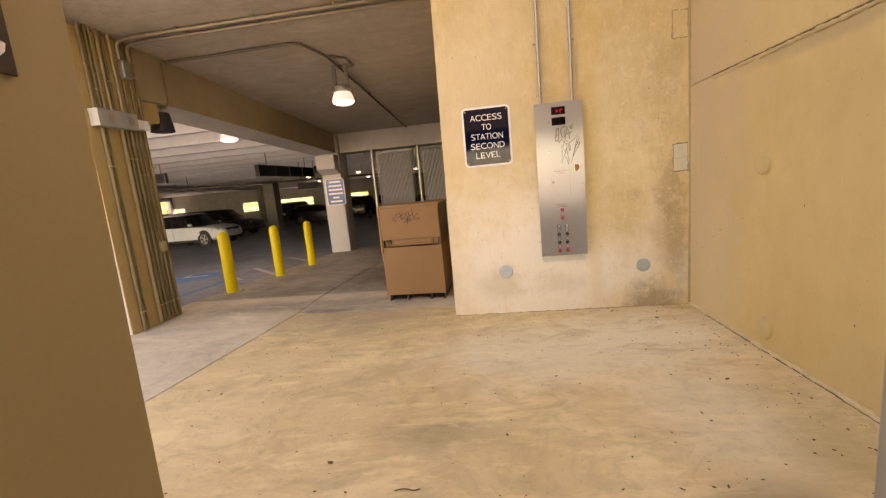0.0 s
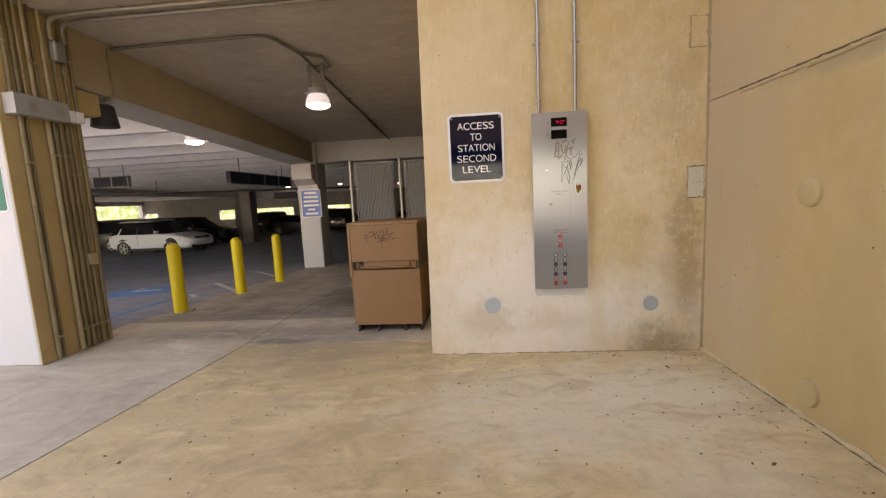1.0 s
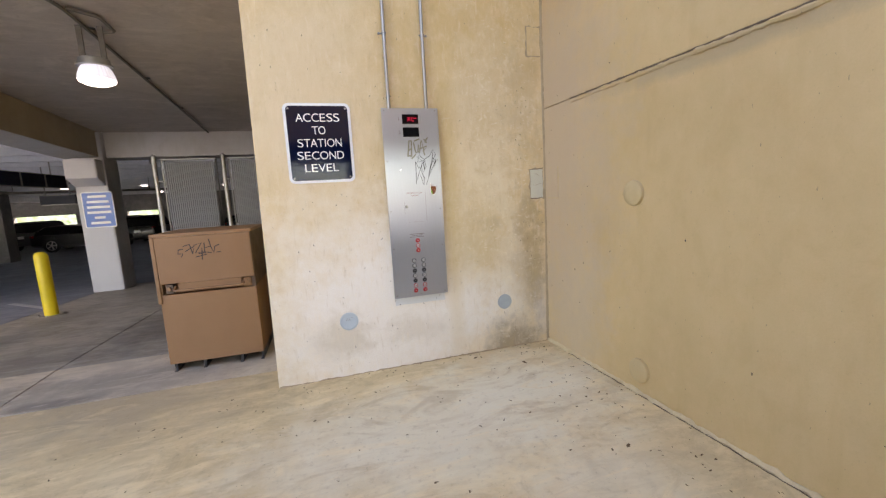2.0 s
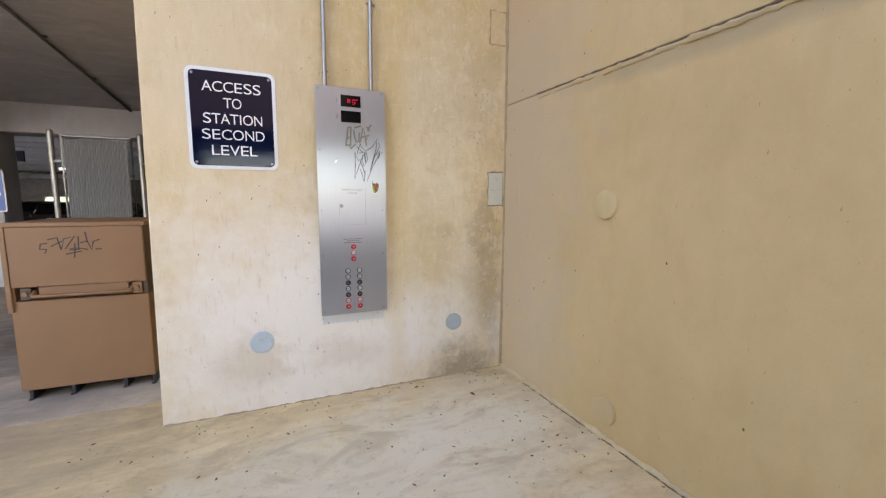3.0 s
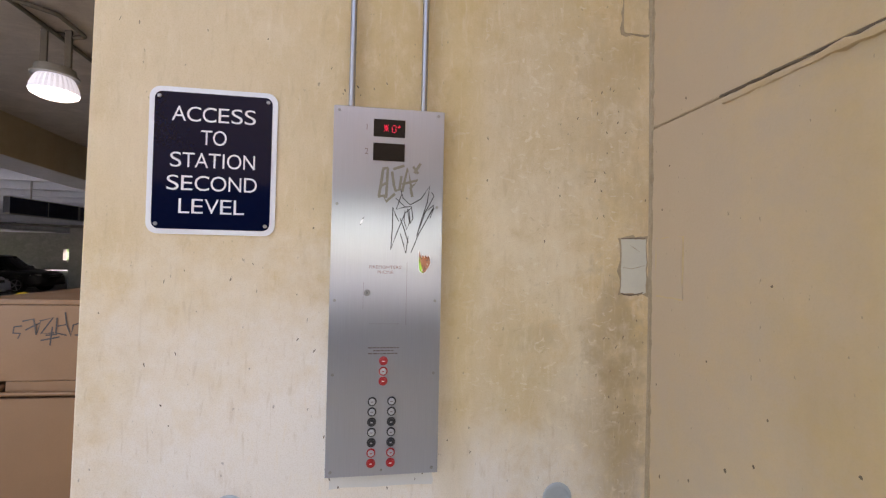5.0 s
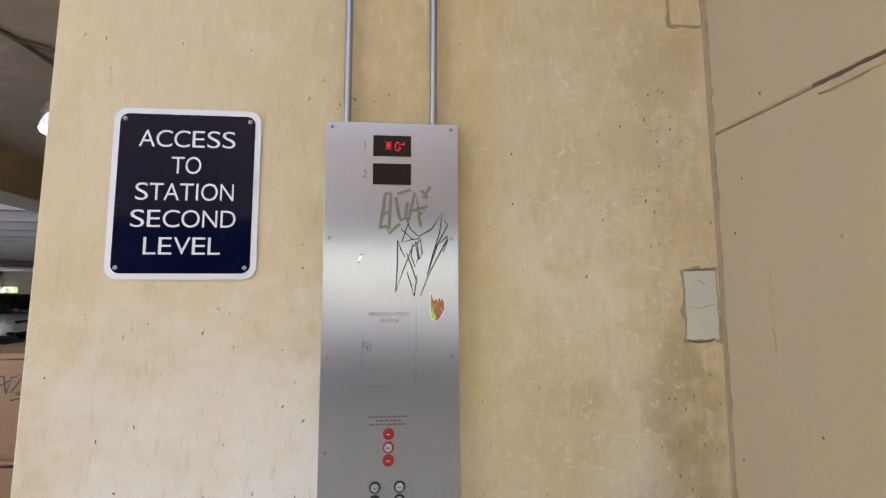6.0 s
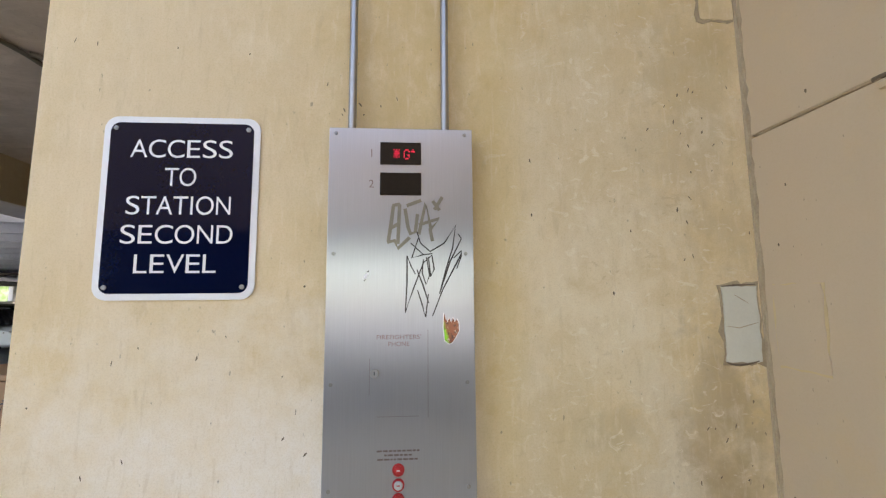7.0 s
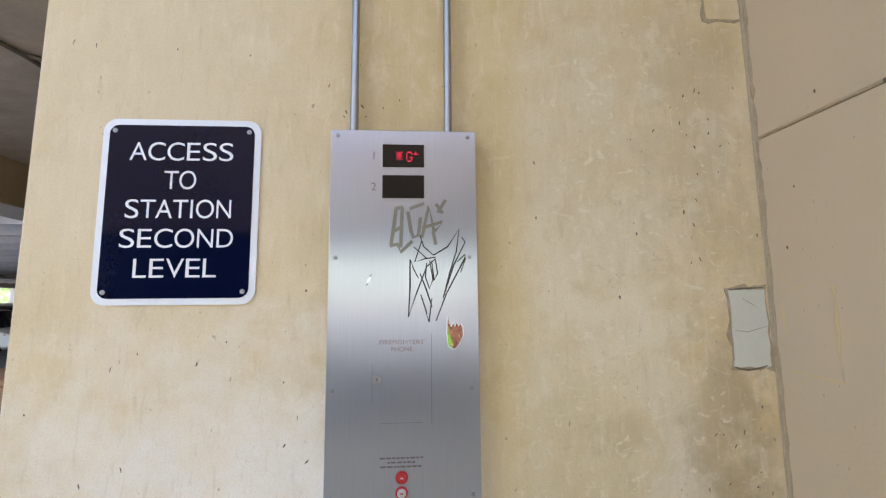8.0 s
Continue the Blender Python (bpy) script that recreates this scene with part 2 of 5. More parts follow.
zinc_dull = plain("dull_zinc", (0.28, 0.28, 0.26), (0.38, 0.38, 0.36), 0.5, 0.6)
conduit_tan = plain("tan_painted_conduit", (0.36, 0.285, 0.15), (0.45, 0.36, 0.20), 0.5, 0.1, 9, 0.05)
conduit_grimy = plain("grimy_brown_conduit", (0.17, 0.13, 0.065), (0.30, 0.235, 0.12), 0.6, 0.1, 5, 0.08)
trough_grey = plain("trough_grey_enamel", (0.30, 0.30, 0.285), (0.38, 0.375, 0.35), 0.5, 0, 5, 0.03)
conduit_grey = plain("dusty_grey_conduit", (0.29, 0.26, 0.21), (0.40, 0.36, 0.29), 0.45, 0.4, 6, 0.05)
conduit_dark = plain("dusty_dark_conduit", (0.13, 0.12, 0.105), (0.19, 0.175, 0.15), 0.65, 0.2)
yellow = plain("yellow_bollard_paint", (0.82, 0.62, 0.02), (0.74, 0.53, 0.015), 0.42, 0, 6, 0.04)
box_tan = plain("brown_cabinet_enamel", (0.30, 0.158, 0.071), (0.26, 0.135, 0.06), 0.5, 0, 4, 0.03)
# darker brown: the cabinet's shaded right side, and one dark latch
box_dark = plain("dark_and_shaded_enamel", (0.10, 0.06, 0.035), (0.13, 0.08, 0.045), 0.55)
black = plain("black_plastic", (0.018, 0.018, 0.02), (0.03, 0.03, 0.033), 0.45)
navy = plain("navy_sign_face", (0.0006, 0.0035, 0.020), (0.001, 0.0045, 0.024), 0.03, 0, 3, 0.0)
navy.node_tree.nodes["Principled BSDF"].inputs["Specular IOR Level"].default_value = 0.30
sign_white = plain("sign_white", (0.88, 0.88, 0.86), (0.82, 0.82, 0.80), 0.35, 0, 6, 0.01)
green_sign = plain("green_sign_face", (0.004, 0.15, 0.10), (0.005, 0.175, 0.12), 0.3, 0, 3, 0.0)
green_sign.node_tree.nodes["Principled BSDF"].inputs["Specular IOR Level"].default_value = 0.2
blue_sign = plain("blue_sign_face", (0.03, 0.12, 0.44), (0.04, 0.14, 0.48), 0.3, 0, 3, 0.0)
dark_sign = plain("dark_blue_hanging_sign", (0.008, 0.013, 0.028), (0.013, 0.018, 0.034), 0.6)
disc_blue = plain("pale_blue_grey_cap", (0.44, 0.52, 0.54), (0.52, 0.58, 0.59), 0.55, 0, 20, 0.05)
disc_grey = plain("grey_green_cap", (0.37, 0.42, 0.42), (0.43, 0.48, 0.47), 0.55, 0, 20, 0.05)
disc_cream = wall_paint("cream_painted_cap", (0.65, 0.50, 0.27), (0.60, 0.45, 0.23), [])
patch_mat = plain("pale_green_grey_patch", (0.60, 0.575, 0.45), (0.68, 0.655, 0.52), 0.7, 0, 8, 0.12)
caulk = plain("grey_brown_caulk", (0.34, 0.25, 0.145), (0.50, 0.385, 0.235), 0.8, 0, 15, 0.3)
seam_dark = plain("dark_seam_filler", (0.13, 0.095, 0.06), (0.20, 0.15, 0.095), 0.85, 0, 20, 0.3)
corner_fill = plain("grey_mauve_filler", (0.38, 0.29, 0.18), (0.56, 0.44, 0.28), 0.8, 0, 6, 0.3)
caulk_pale = plain("pale_caulk", (0.74, 0.61, 0.38), (0.58, 0.45, 0.26), 0.8, 0, 12, 0.3)
dark_gap = plain("dark_gap", (0.03, 0.025, 0.02), (0.06, 0.05, 0.035), 0.9)
red_btn = plain("red_button", (0.55, 0.03, 0.03), (0.42, 0.02, 0.02), 0.35)
etch = plain("etched_grey_lettering", (0.17, 0.13, 0.125), (0.24, 0.19, 0.18), 0.6)
etch_red = plain("faded_red_lettering", (0.24, 0.12, 0.11), (0.30, 0.17, 0.16), 0.6)
ink = plain("black_marker_ink", (0.02, 0.018, 0.02), (0.035, 0.03, 0.03), 0.4)
ink_faded = plain("faded_olive_spray", (0.22, 0.205, 0.15), (0.28, 0.26, 0.20), 0.6, 0.2, 30)
display_black = plain("display_glass", (0.004, 0.004, 0.005), (0.006, 0.006, 0.006), 0.12, 0, 4, 0)
display_black.node_tree.nodes["Principled BSDF"].inputs["Specular IOR Level"].default_value = 0.25
satin = plain("satin_grey_button", (0.50, 0.52, 0.54), (0.58, 0.60, 0.62), 0.35, 0.5, 30, 0.0)
alloy = plain("silver_alloy", (0.48, 0.48, 0.49), (0.58, 0.58, 0.59), 0.35, 0.6, 8, 0.0)
led_red = glow("red_led", (1.0, 0.02, 0.07), 0.16)
lamp_glow = glow("lamp_globe", (1.0, 0.97, 0.95), 0.6)
lamp_skirt = glow("lamp_ribbed_skirt", (0.78, 0.86, 1.0), 0.07)
deck_glow = glow("deck_lamp_globe", (1.0, 0.95, 0.88), 7.0)
# dark so that reflections of the unseen lift front stay dim
lift_dark = plain("dark_unseen_lift_front", (0.060, 0.050, 0.034), (0.075, 0.060, 0.04), 0.5, 0.2, 3, 0.03)
jamb_mat = plain("brown_painted_jamb", (0.32, 0.235, 0.115), (0.36, 0.265, 0.13), 0.5, 0, 3, 0.03)
jamb_grey = plain("grey_metal_jamb", (0.33, 0.32, 0.30), (0.38, 0.36, 0.33), 0.45, 0.4)
paint_blue = plain("worn_blue_marking", (0.05, 0.25, 0.58), (0.11, 0.24, 0.42), 0.6, 0, 8, 0.1)
paint_white = plain("worn_white_marking", (0.66, 0.67, 0.68), (0.42, 0.42, 0.42), 0.65, 0, 9, 0.1)
leaf_brown = plain("dry_leaf_bits", (0.10, 0.06, 0.03), (0.20, 0.13, 0.06), 0.8)
slat_mat = plain("grey_privacy_slat", (0.30, 0.305, 0.31), (0.37, 0.375, 0.38), 0.5, 0.1, 6)
tyre_mat = plain("tyre_rubber", (0.02, 0.02, 0.02), (0.03, 0.03, 0.03), 0.8)
car_glass = plain("car_window", (0.008, 0.009, 0.011), (0.012, 0.013, 0.015), 0.06, 0, 2, 0)
head_lens = plain("headlight_lens", (0.42, 0.43, 0.45), (0.55, 0.56, 0.58), 0.1, 0.3, 5, 0)
tail_red = plain("tail_lamp", (0.3, 0.01, 0.01), (0.4, 0.015, 0.012), 0.2, 0, 5, 0)


def car_paint(name, c):
    m = plain(name, c, tuple(v * 0.92 for v in c), 0.34, 0.0, 2, 0.0)
    m.node_tree.nodes["Principled BSDF"].inputs["Coat Weight"].default_value = 0.25
    return m


glass_mat = bpy.data.materials.new("clear_glass")
glass_mat.use_nodes = True
g = glass_mat.node_tree.nodes["Principled BSDF"]
g.inputs["Transmission Weight"].default_value, g.inputs["Roughness"].default_value, g.inputs["Base Color"].default_value = 1.0, 0.0, (0.84, 0.92, 0.96, 1)


# ---- mesh helpers ----
def bm_box(sx, sy, sz, at=(0, 0, 0), bevel=0.0, bm=None, rot=None):
    """A box of that size, its middle at at."""
    bm = bm or bmesh.new()
    m = Matrix.Translation(at) @ (rot or Matrix()) @ Matrix.Diagonal((sx, sy, sz, 1))
    r = bmesh.ops.create_cube(bm, size=1, matrix=m)
    if bevel:
        edges = list({e for v in r["verts"] for e in v.link_edges})
        bmesh.ops.bevel(bm, geom=edges, offset=bevel, segments=2, profile=0.5, affect="EDGES")
    return bm


def bm_span(x0, x1, y0, y1, z0, z1, bevel=0.0, bm=None):
    return bm_box(x1 - x0, y1 - y0, z1 - z0, ((x0 + x1) / 2, (y0 + y1) / 2, (z0 + z1) / 2), bevel, bm)


def bm_cyl(r, h, at=(0, 0, 0), axis="Z", seg=24, r2=None, bm=None, bevel=0.0):
    """A cylinder whose middle is at at."""
    bm = bm or bmesh.new()
    turn = {"Z": Matrix(), "Y": Matrix.Rotation(radians(90), 4, "X"), "X": Matrix.Rotation(radians(90), 4, "Y")}[axis]
    out = bmesh.ops.create_cone(bm, cap_ends=True, segments=seg, radius1=r, radius2=r if r2 is None else r2, depth=h, matrix=Matrix.Translation(at) @ turn)
    if bevel:
        rim = list({e for v in out["verts"] for e in v.link_edges if len(e.link_faces) == 2 and any(len(f.verts) > 4 for f in e.link_faces)})
        bmesh.ops.bevel(bm, geom=rim, offset=bevel, segments=2, profile=0.5, affect="EDGES")
    return bm


def bm_tube(points, r, seg=10, bm=None):
    """A round tube along a polyline, its corners rounded by the points given."""
    bm = bm or bmesh.new()
    pts = [Vector(p) for p in points]
    rings = []
    up = Vector((0.31, 0.17, 0.93))
    for i, p in enumerate(pts):
        d = ((pts[min(i + 1, len(pts) - 1)] - p).normalized() + (p - pts[max(i - 1, 0)]).normalized()).normalized()
        a = d.cross(up).normalized()
        b = d.cross(a)
        rings.append([bm.verts.new(p + r * (math.cos(k * math.tau / seg) * a + math.sin(k * math.tau / seg) * b)) for k in range(seg)])
    for q, w in zip(rings, rings[1:]):
        for k in range(seg):
            bm.faces.new((q[k], q[(k + 1) % seg], w[(k + 1) % seg], w[k]))
    bm.faces.new(rings[0]), bm.faces.new(rings[-1])
    bmesh.ops.recalc_face_normals(bm, faces=bm.faces)
    return bm


def curved(points, radius, steps=5):
    """The polyline with its inner corners rounded."""
    pts = [Vector(p) for p in points]
    out = [pts[0]]
    for a, b, c in zip(pts, pts[1:], pts[2:]):
        r = min(radius, (a - b).length * 0.45, (c - b).length * 0.45)
        p, q = b + (a - b).normalized() * r, b + (c - b).normalized() * r
        for k in range(steps + 1):
            t = k / steps
            out.append((1 - t) ** 2 * p + 2 * t * (1 - t) * b + t * t * q)
    return out + [pts[-1]]


def bm_lathe(profile, seg=28, bm=None, caps=True):
    bm = bm or bmesh.new()
    rings = [[bm.verts.new((r * math.cos(k * math.tau / seg), r * math.sin(k * math.tau / seg), z)) for k in range(seg)] for r, z in profile]
    for q, w in zip(rings, rings[1:]):
        for k in range(seg):
            bm.faces.new((q[k], q[(k + 1) % seg], w[(k + 1) % seg], w[k]))
    if caps:
        bm.faces.new(rings[0][::-1]), bm.faces.new(rings[-1])
    return bm


def bm_prism(outline, depth, axis="Y"):
    """An outline in (x, z) drawn out along y from 0 to depth; or, with axis X, an outline in (y, z) along x."""
    bm = bmesh.new()
    place = (lambda a, d, b: (a, d, b)) if axis == "Y" else (lambda a, d, b: (d, a, b))
    lo = [bm.verts.new(place(a, 0, b)) for a, b in outline]
    hi = [bm.verts.new(place(a, depth, b)) for a, b in outline]
    bm.faces.new(lo), bm.faces.new(hi[::-1])
    n = len(lo)
    for k in range(n):
        bm.faces.new((lo[k], lo[(k + 1) % n], hi[(k + 1) % n], hi[k]))
    bmesh.ops.recalc_face_normals(bm, faces=bm.faces)
    return bm


def round_rect(w, h, r, steps=6):
    pts = []
    for cx, cz, a0 in ((w / 2 - r, h / 2 - r, 0), (-w / 2 + r, h / 2 - r, 90), (-w / 2 + r, -h / 2 + r, 180), (w / 2 - r, -h / 2 + r, 270)):
        for k in range(steps + 1):
            a = radians(a0 + 90 * k / steps)
            pts.append((cx + r * math.cos(a), cz + r * math.sin(a)))
    return pts


def mesh_of(name, bm, material, smooth=False):
    me = bpy.data.meshes.new(name)
    bm.to_mesh(me)
    bm.free()
    me.materials.append(material)
    if smooth:
        me.shade_smooth()
        me.set_sharp_from_angle(angle=radians(38))
    return me


def part(name, bm, material, parent, label="", smooth=False, at=None):
    ob = new(name, mesh_of(name, bm, material, smooth))
    ob.parent = parent
    if at is not None:
        ob.matrix_local = at if isinstance(at, Matrix) else Matrix.Translation(at)
    if label:
        ob["label"] = label
    return ob


def thing(name, label, category, at=(0, 0, 0), group="", rz=0.0):
    ob = new(name)
    ob.empty_display_size = 0.1
    ob.matrix_world = pose(*at, 0, 0, rz)
    return tagged(ob, label, category, group)


def structure(name, bm, material, label, category="wall"):
    return tagged(new(name, mesh_of(name, bm, material)), label, category, kind="structure")


def text_mesh(words, height, width=None):
    """Lettering in the x-z plane that faces -y, its middle at the origin, as a bmesh."""
    cu = bpy.data.curves.new("lettering", "FONT")
    cu.body, cu.align_x, cu.align_y, cu.size, cu.extrude, cu.offset = words, "CENTER", "CENTER", 1.0, 0.0, -0.004
    ob = bpy.data.objects.new("lettering", cu)
    scene.collection.objects.link(ob)
    bpy.context.view_layer.update()
    me = bpy.data.meshes.new_from_object(ob.evaluated_get(bpy.context.evaluated_depsgraph_get()))
    bpy.data.objects.remove(ob)
    bm = bmesh.new()
    bm.from_mesh(me)
    bpy.data.meshes.remove(me)
    xs, ys = [v.co.x for v in bm.verts], [v.co.y for v in bm.verts]
    sy = height / (max(ys) - min(ys))
    sx = width / (max(xs) - min(xs)) if width else sy
    mx, my = (max(xs) + min(xs)) / 2, (max(ys) + min(ys)) / 2
    for v in bm.verts:
        v.co = ((v.co.x - mx) * sx, 0, (v.co.y - my) * sy)
    return bm


# width and advance of each capital against its height, as a plain grotesque sign face has them
CAPS = {"A": (0.90, 0.92), "C": (0.90, 1.00), "D": (0.82, 0.97), "E": (0.70, 0.86), "I": (0.13, 0.39), "L": (0.66, 0.76), "N": (0.80, 1.00), "O": (0.98, 1.07), "S": (0.74, 0.87), "T": (0.82, 0.84), "V": (0.88, 0.90)}


def sign_word(words, height, width):
    """A word of capitals in the x-z plane, each letter given its own width."""
    bm = bmesh.new()
    x = 0.0
    total = sum(CAPS[c][1] for c in words) * height
    for c in words:
        wide, step = CAPS[c]
        letter = text_mesh(c, height * (1.03 if c in "COS" else 1.0), wide * height)
        bmesh.ops.translate(letter, verts=letter.verts, vec=(x + step * height / 2 - total / 2, 0, 0))
        tmp = bpy.data.meshes.new("tmp")
        letter.to_mesh(tmp)
        letter.free()
        bm.from_mesh(tmp)
        bpy.data.meshes.remove(tmp)
        x += step * height
    xs = [v.co.x for v in bm.verts]
    k = width / (max(xs) - min(xs))
    for v in bm.verts:
        v.co.x = (v.co.x - (max(xs) + min(xs)) / 2) * k
    return bm


def bm_stroke(strokes, width, taper=0.35):
    """Flat pen strokes in the x-z plane, each a polyline, facing -y."""
    bm = bmesh.new()
    for k, s in enumerate(strokes):
        pts = [Vector((x, -0.00008 * k, z)) for x, z in s]
        sides = []
        for i, p in enumerate(pts):
            d = (pts[min(i + 1, len(pts) - 1)] - pts[max(i - 1, 0)]).normalized()
            n = Vector((-d.z, 0, d.x))
            w = width * (1 - taper * abs(2 * i / max(1, len(pts) - 1) - 1)) / 2
            sides.append((bm.verts.new(p + n * w), bm.verts.new(p - n * w)))
        for (a, b), (c, d) in zip(sides, sides[1:]):
            bm.faces.new((a, b, d, c))
    bmesh.ops.recalc_face_normals(bm, faces=bm.faces)
    for f in bm.faces:
        if f.normal.y > 0:
            f.normal_flip()
    return bm


def deck_z(y):
    """Height of the floor: level in the lobby, then falling gently."""
    return -0.04 * min(max(y - 6.0, 0.0), 11.5)


def slab_z(y):
    """Height of the lobby's ceiling, which falls to the back."""
    return 3.99 - 0.06 * y


def bm_sheet(x0, x1, ys, height, thick):
    """A slab that follows height(y), with its top there."""
    bm = bmesh.new()
    rows = [[bm.verts.new((x, y, height(y) - d)) for x in (x0, x1) for d in (0, thick)] for y in ys]
    for q, w in zip(rows, rows[1:]):
        for a, b in ((0, 2), (2, 3), (3, 1), (1, 0)):
            bm.faces.new((q[a], q[b], w[b], w[a]))
    for q in (rows[0], rows[-1]):
        bm.faces.new((q[0], q[2], q[3], q[1]))
    bmesh.ops.recalc_face_normals(bm, faces=bm.faces)
    return bm


YB = [6.0, 17.5]


def ys_between(a, b):
    return [a] + [y for y in YB if a < y < b] + [b]


# ---- the large structure ----
# unseen ground, set pale to bounce sunlight up to the ceilings
structure("ground", bm_sheet(-400, 400, [-400, 6.0, 17.5, 400], lambda y: deck_z(y) - 0.3, 0.2), ground_mat, "unseen ground round the car park, pale to bounce daylight inside", "ground")


def joint_x(y):
    return -2.61 - 0.10 * max(0.0, 5.03 - y)


floor = structure("floor", bm_sheet(-4.86, 2.3, ys_between(-1.9, 13.0), lambda y: deck_z(y) - 0.032, 0.2), dark_gap, "worn, stained beige concrete slab floor with joints, daylight and shadow painted in", "floor")


def slab_piece(corners, material):
    bm = bmesh.new()
    top = [bm.verts.new((x, y, deck_z(y))) for x, y in corners]
    low = [bm.verts.new((x, y, deck_z(y) - 0.031)) for x, y in corners]
    bm.faces.new(top)
    n = len(top)
    for k in range(n):
        bm.faces.new((top[k], low[k], low[(k + 1) % n], top[(k + 1) % n]))
    bmesh.ops.recalc_face_normals(bm, faces=bm.faces)
    part("slab", bm, material, floor)


GAP = 0.008
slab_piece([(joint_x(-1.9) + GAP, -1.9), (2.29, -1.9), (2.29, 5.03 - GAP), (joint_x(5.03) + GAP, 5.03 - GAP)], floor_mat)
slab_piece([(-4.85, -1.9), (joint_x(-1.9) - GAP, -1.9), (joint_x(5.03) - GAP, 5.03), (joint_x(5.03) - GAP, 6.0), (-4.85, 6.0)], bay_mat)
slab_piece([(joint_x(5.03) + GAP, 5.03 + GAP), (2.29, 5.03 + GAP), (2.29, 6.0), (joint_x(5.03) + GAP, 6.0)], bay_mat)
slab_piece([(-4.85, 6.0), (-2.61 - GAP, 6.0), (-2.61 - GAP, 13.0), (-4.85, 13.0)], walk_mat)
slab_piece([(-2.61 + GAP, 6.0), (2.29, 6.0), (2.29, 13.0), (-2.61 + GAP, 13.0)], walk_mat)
structure("pavement", bm_sheet(-40.2, -4.86, [-1.9, 5.3], deck_z, 0.2), bay_mat, "pale concrete walkway beside the parking deck", "pavement")
structure("road", bm_sheet(-40.2, -4.86, ys_between(5.3, 48.0), deck_z, 0.2), deck_mat, "dark grey parking deck with worn markings", "road")
structure("road_back", bm_sheet(-4.86, 12.2, ys_between(13.0, 48.0), deck_z, 0.2), deck_mat, "dark grey parking deck behind the fence", "road")

WALL_Y, EAST_X = 4.63, 2.05
bm = bm_span(-0.462, 2.30, WALL_Y, WALL_Y + 0.22, -0.2, 4.2, 0.008)
for v in bm.verts:
    if v.co.x < 0:
        v.co.x += 0.0105 * v.co.z
structure("wall_north", bm, wall_north_mat, "stained and patched cream painted concrete wall, bounced light painted near its foot")
structure("wall_return", bm_span(-0.415, -0.25, WALL_Y + 0.22, 9.6, -0.4, 4.0), wall_north_mat, "cream painted side wall of the stair block")
structure("wall_east", bm_span(EAST_X, EAST_X + 0.22, 0.6, WALL_Y, -0.2, 2.212, 0.004), wall_east_mat, "ochre painted concrete wall, lower lift")
structure("wall_east_upper", bm_span(EAST_X, EAST_X + 0.22, 0.6, WALL_Y, 2.222, 4.2, 0.004), wall_east_mat, "ochre painted concrete wall, upper lift")
structure("ceiling", bm_sheet(-4.62, 2.3, [3.6, 12.2], lambda y: slab_z(y) + 0.3, 0.3), ceiling_mat, "dusty grey concrete ceiling slab", "ceiling")

# lift front with its doorway, and the glass-backed lift car behind the camera
SOUTH_Y, JAMB_L, JAMB_R = 0.76, -0.60, 0.56
# unseen front, darkened and run west so the sign mirrors no bright sky
structure("wall_south", bm_span(-3.4, JAMB_L - 0.03, 0.50, SOUTH_Y, -0.2, 4.1), lift_dark, "unseen wall beside the lift doorway, kept dark for the reflections")
for name, x0, x1, z0, z1 in (("wall_south_pier", JAMB_R + 0.03, 0.66, -0.2, 4.1), ("wall_south_sill", 0.66, 1.94, -0.2, 0.86), ("wall_south_lintel", 0.66, 1.94, 2.25, 4.1), ("wall_south_corner", 1.94, EAST_X + 0.22, -0.2, 4.1)):
    structure(name, bm_span(x0, x1, 0.50, SOUTH_Y, z0, z1), lift_dark, "unseen wall beside the lift doorway, kept dark for the reflections")
# unseen window, added to give the steel panel daylight to reflect
window = thing("window_unseen", "unseen glass window, added so the steel panel reflects daylight", "window", (1.30, 0.63, 0.86))
window["kind"] = "structure"
for x0, x1, z0, z1 in ((-0.64, -0.60, 0, 1.39), (0.60, 0.64, 0, 1.39), (-0.60, 0.60, 0, 0.04), (-0.60, 0.60, 1.35, 1.39)):
    part("window_frame", bm_span(x0, x1, -0.04, 0.04, z0, z1, 0.004), lift_dark, window)
pane = part("pane", bm_span(-0.60, 0.60, -0.004, 0.004, 0.04, 1.35), glass_mat, window, "clear glass")
pane.visible_shadow = False
structure("wall_south_head", bm_span(JAMB_L - 0.03, JAMB_R + 0.03, 0.50, SOUTH_Y, 2.16, 4.1), lift_dark, "unseen wall over the lift doorway, kept dark for the reflections")
door_frame = thing("door_frame", "brown painted metal frame round the lift doorway", "door frame", (0, 0, 0))
bm = bm_span(JAMB_L - 0.03, JAMB_L, 0.45, SOUTH_Y + 0.02, 0, 2.13, 0.004)
for v in bm.verts:
    v.co.x += 0.018 * (v.co.z - 0.7)
part("jamb", bm, jamb_mat, door_frame)
part("jamb", bm_span(JAMB_R, JAMB_R + 0.03, 0.45, SOUTH_Y + 0.02, 0, 2.13, 0.004), jamb_grey, door_frame, "grey metal jamb")
part("head", bm_span(JAMB_L - 0.03, JAMB_R + 0.03, 0.45, SOUTH_Y + 0.02, 2.131, 2.16, 0.004), jamb_mat, door_frame)
plate = thing("floor_plate", "dark brown plate with a white character on the lift jamb", "sign", (JAMB_L + 0.020, 0.634, 1.745))
part("panel", bm_span(0.0, 0.004, -0.055, 0.055, -0.06, 0.07, 0.001), plain("dark_brown_plate", (0.02, 0.012, 0.01), (0.03, 0.02, 0.015), 0.4), plate)
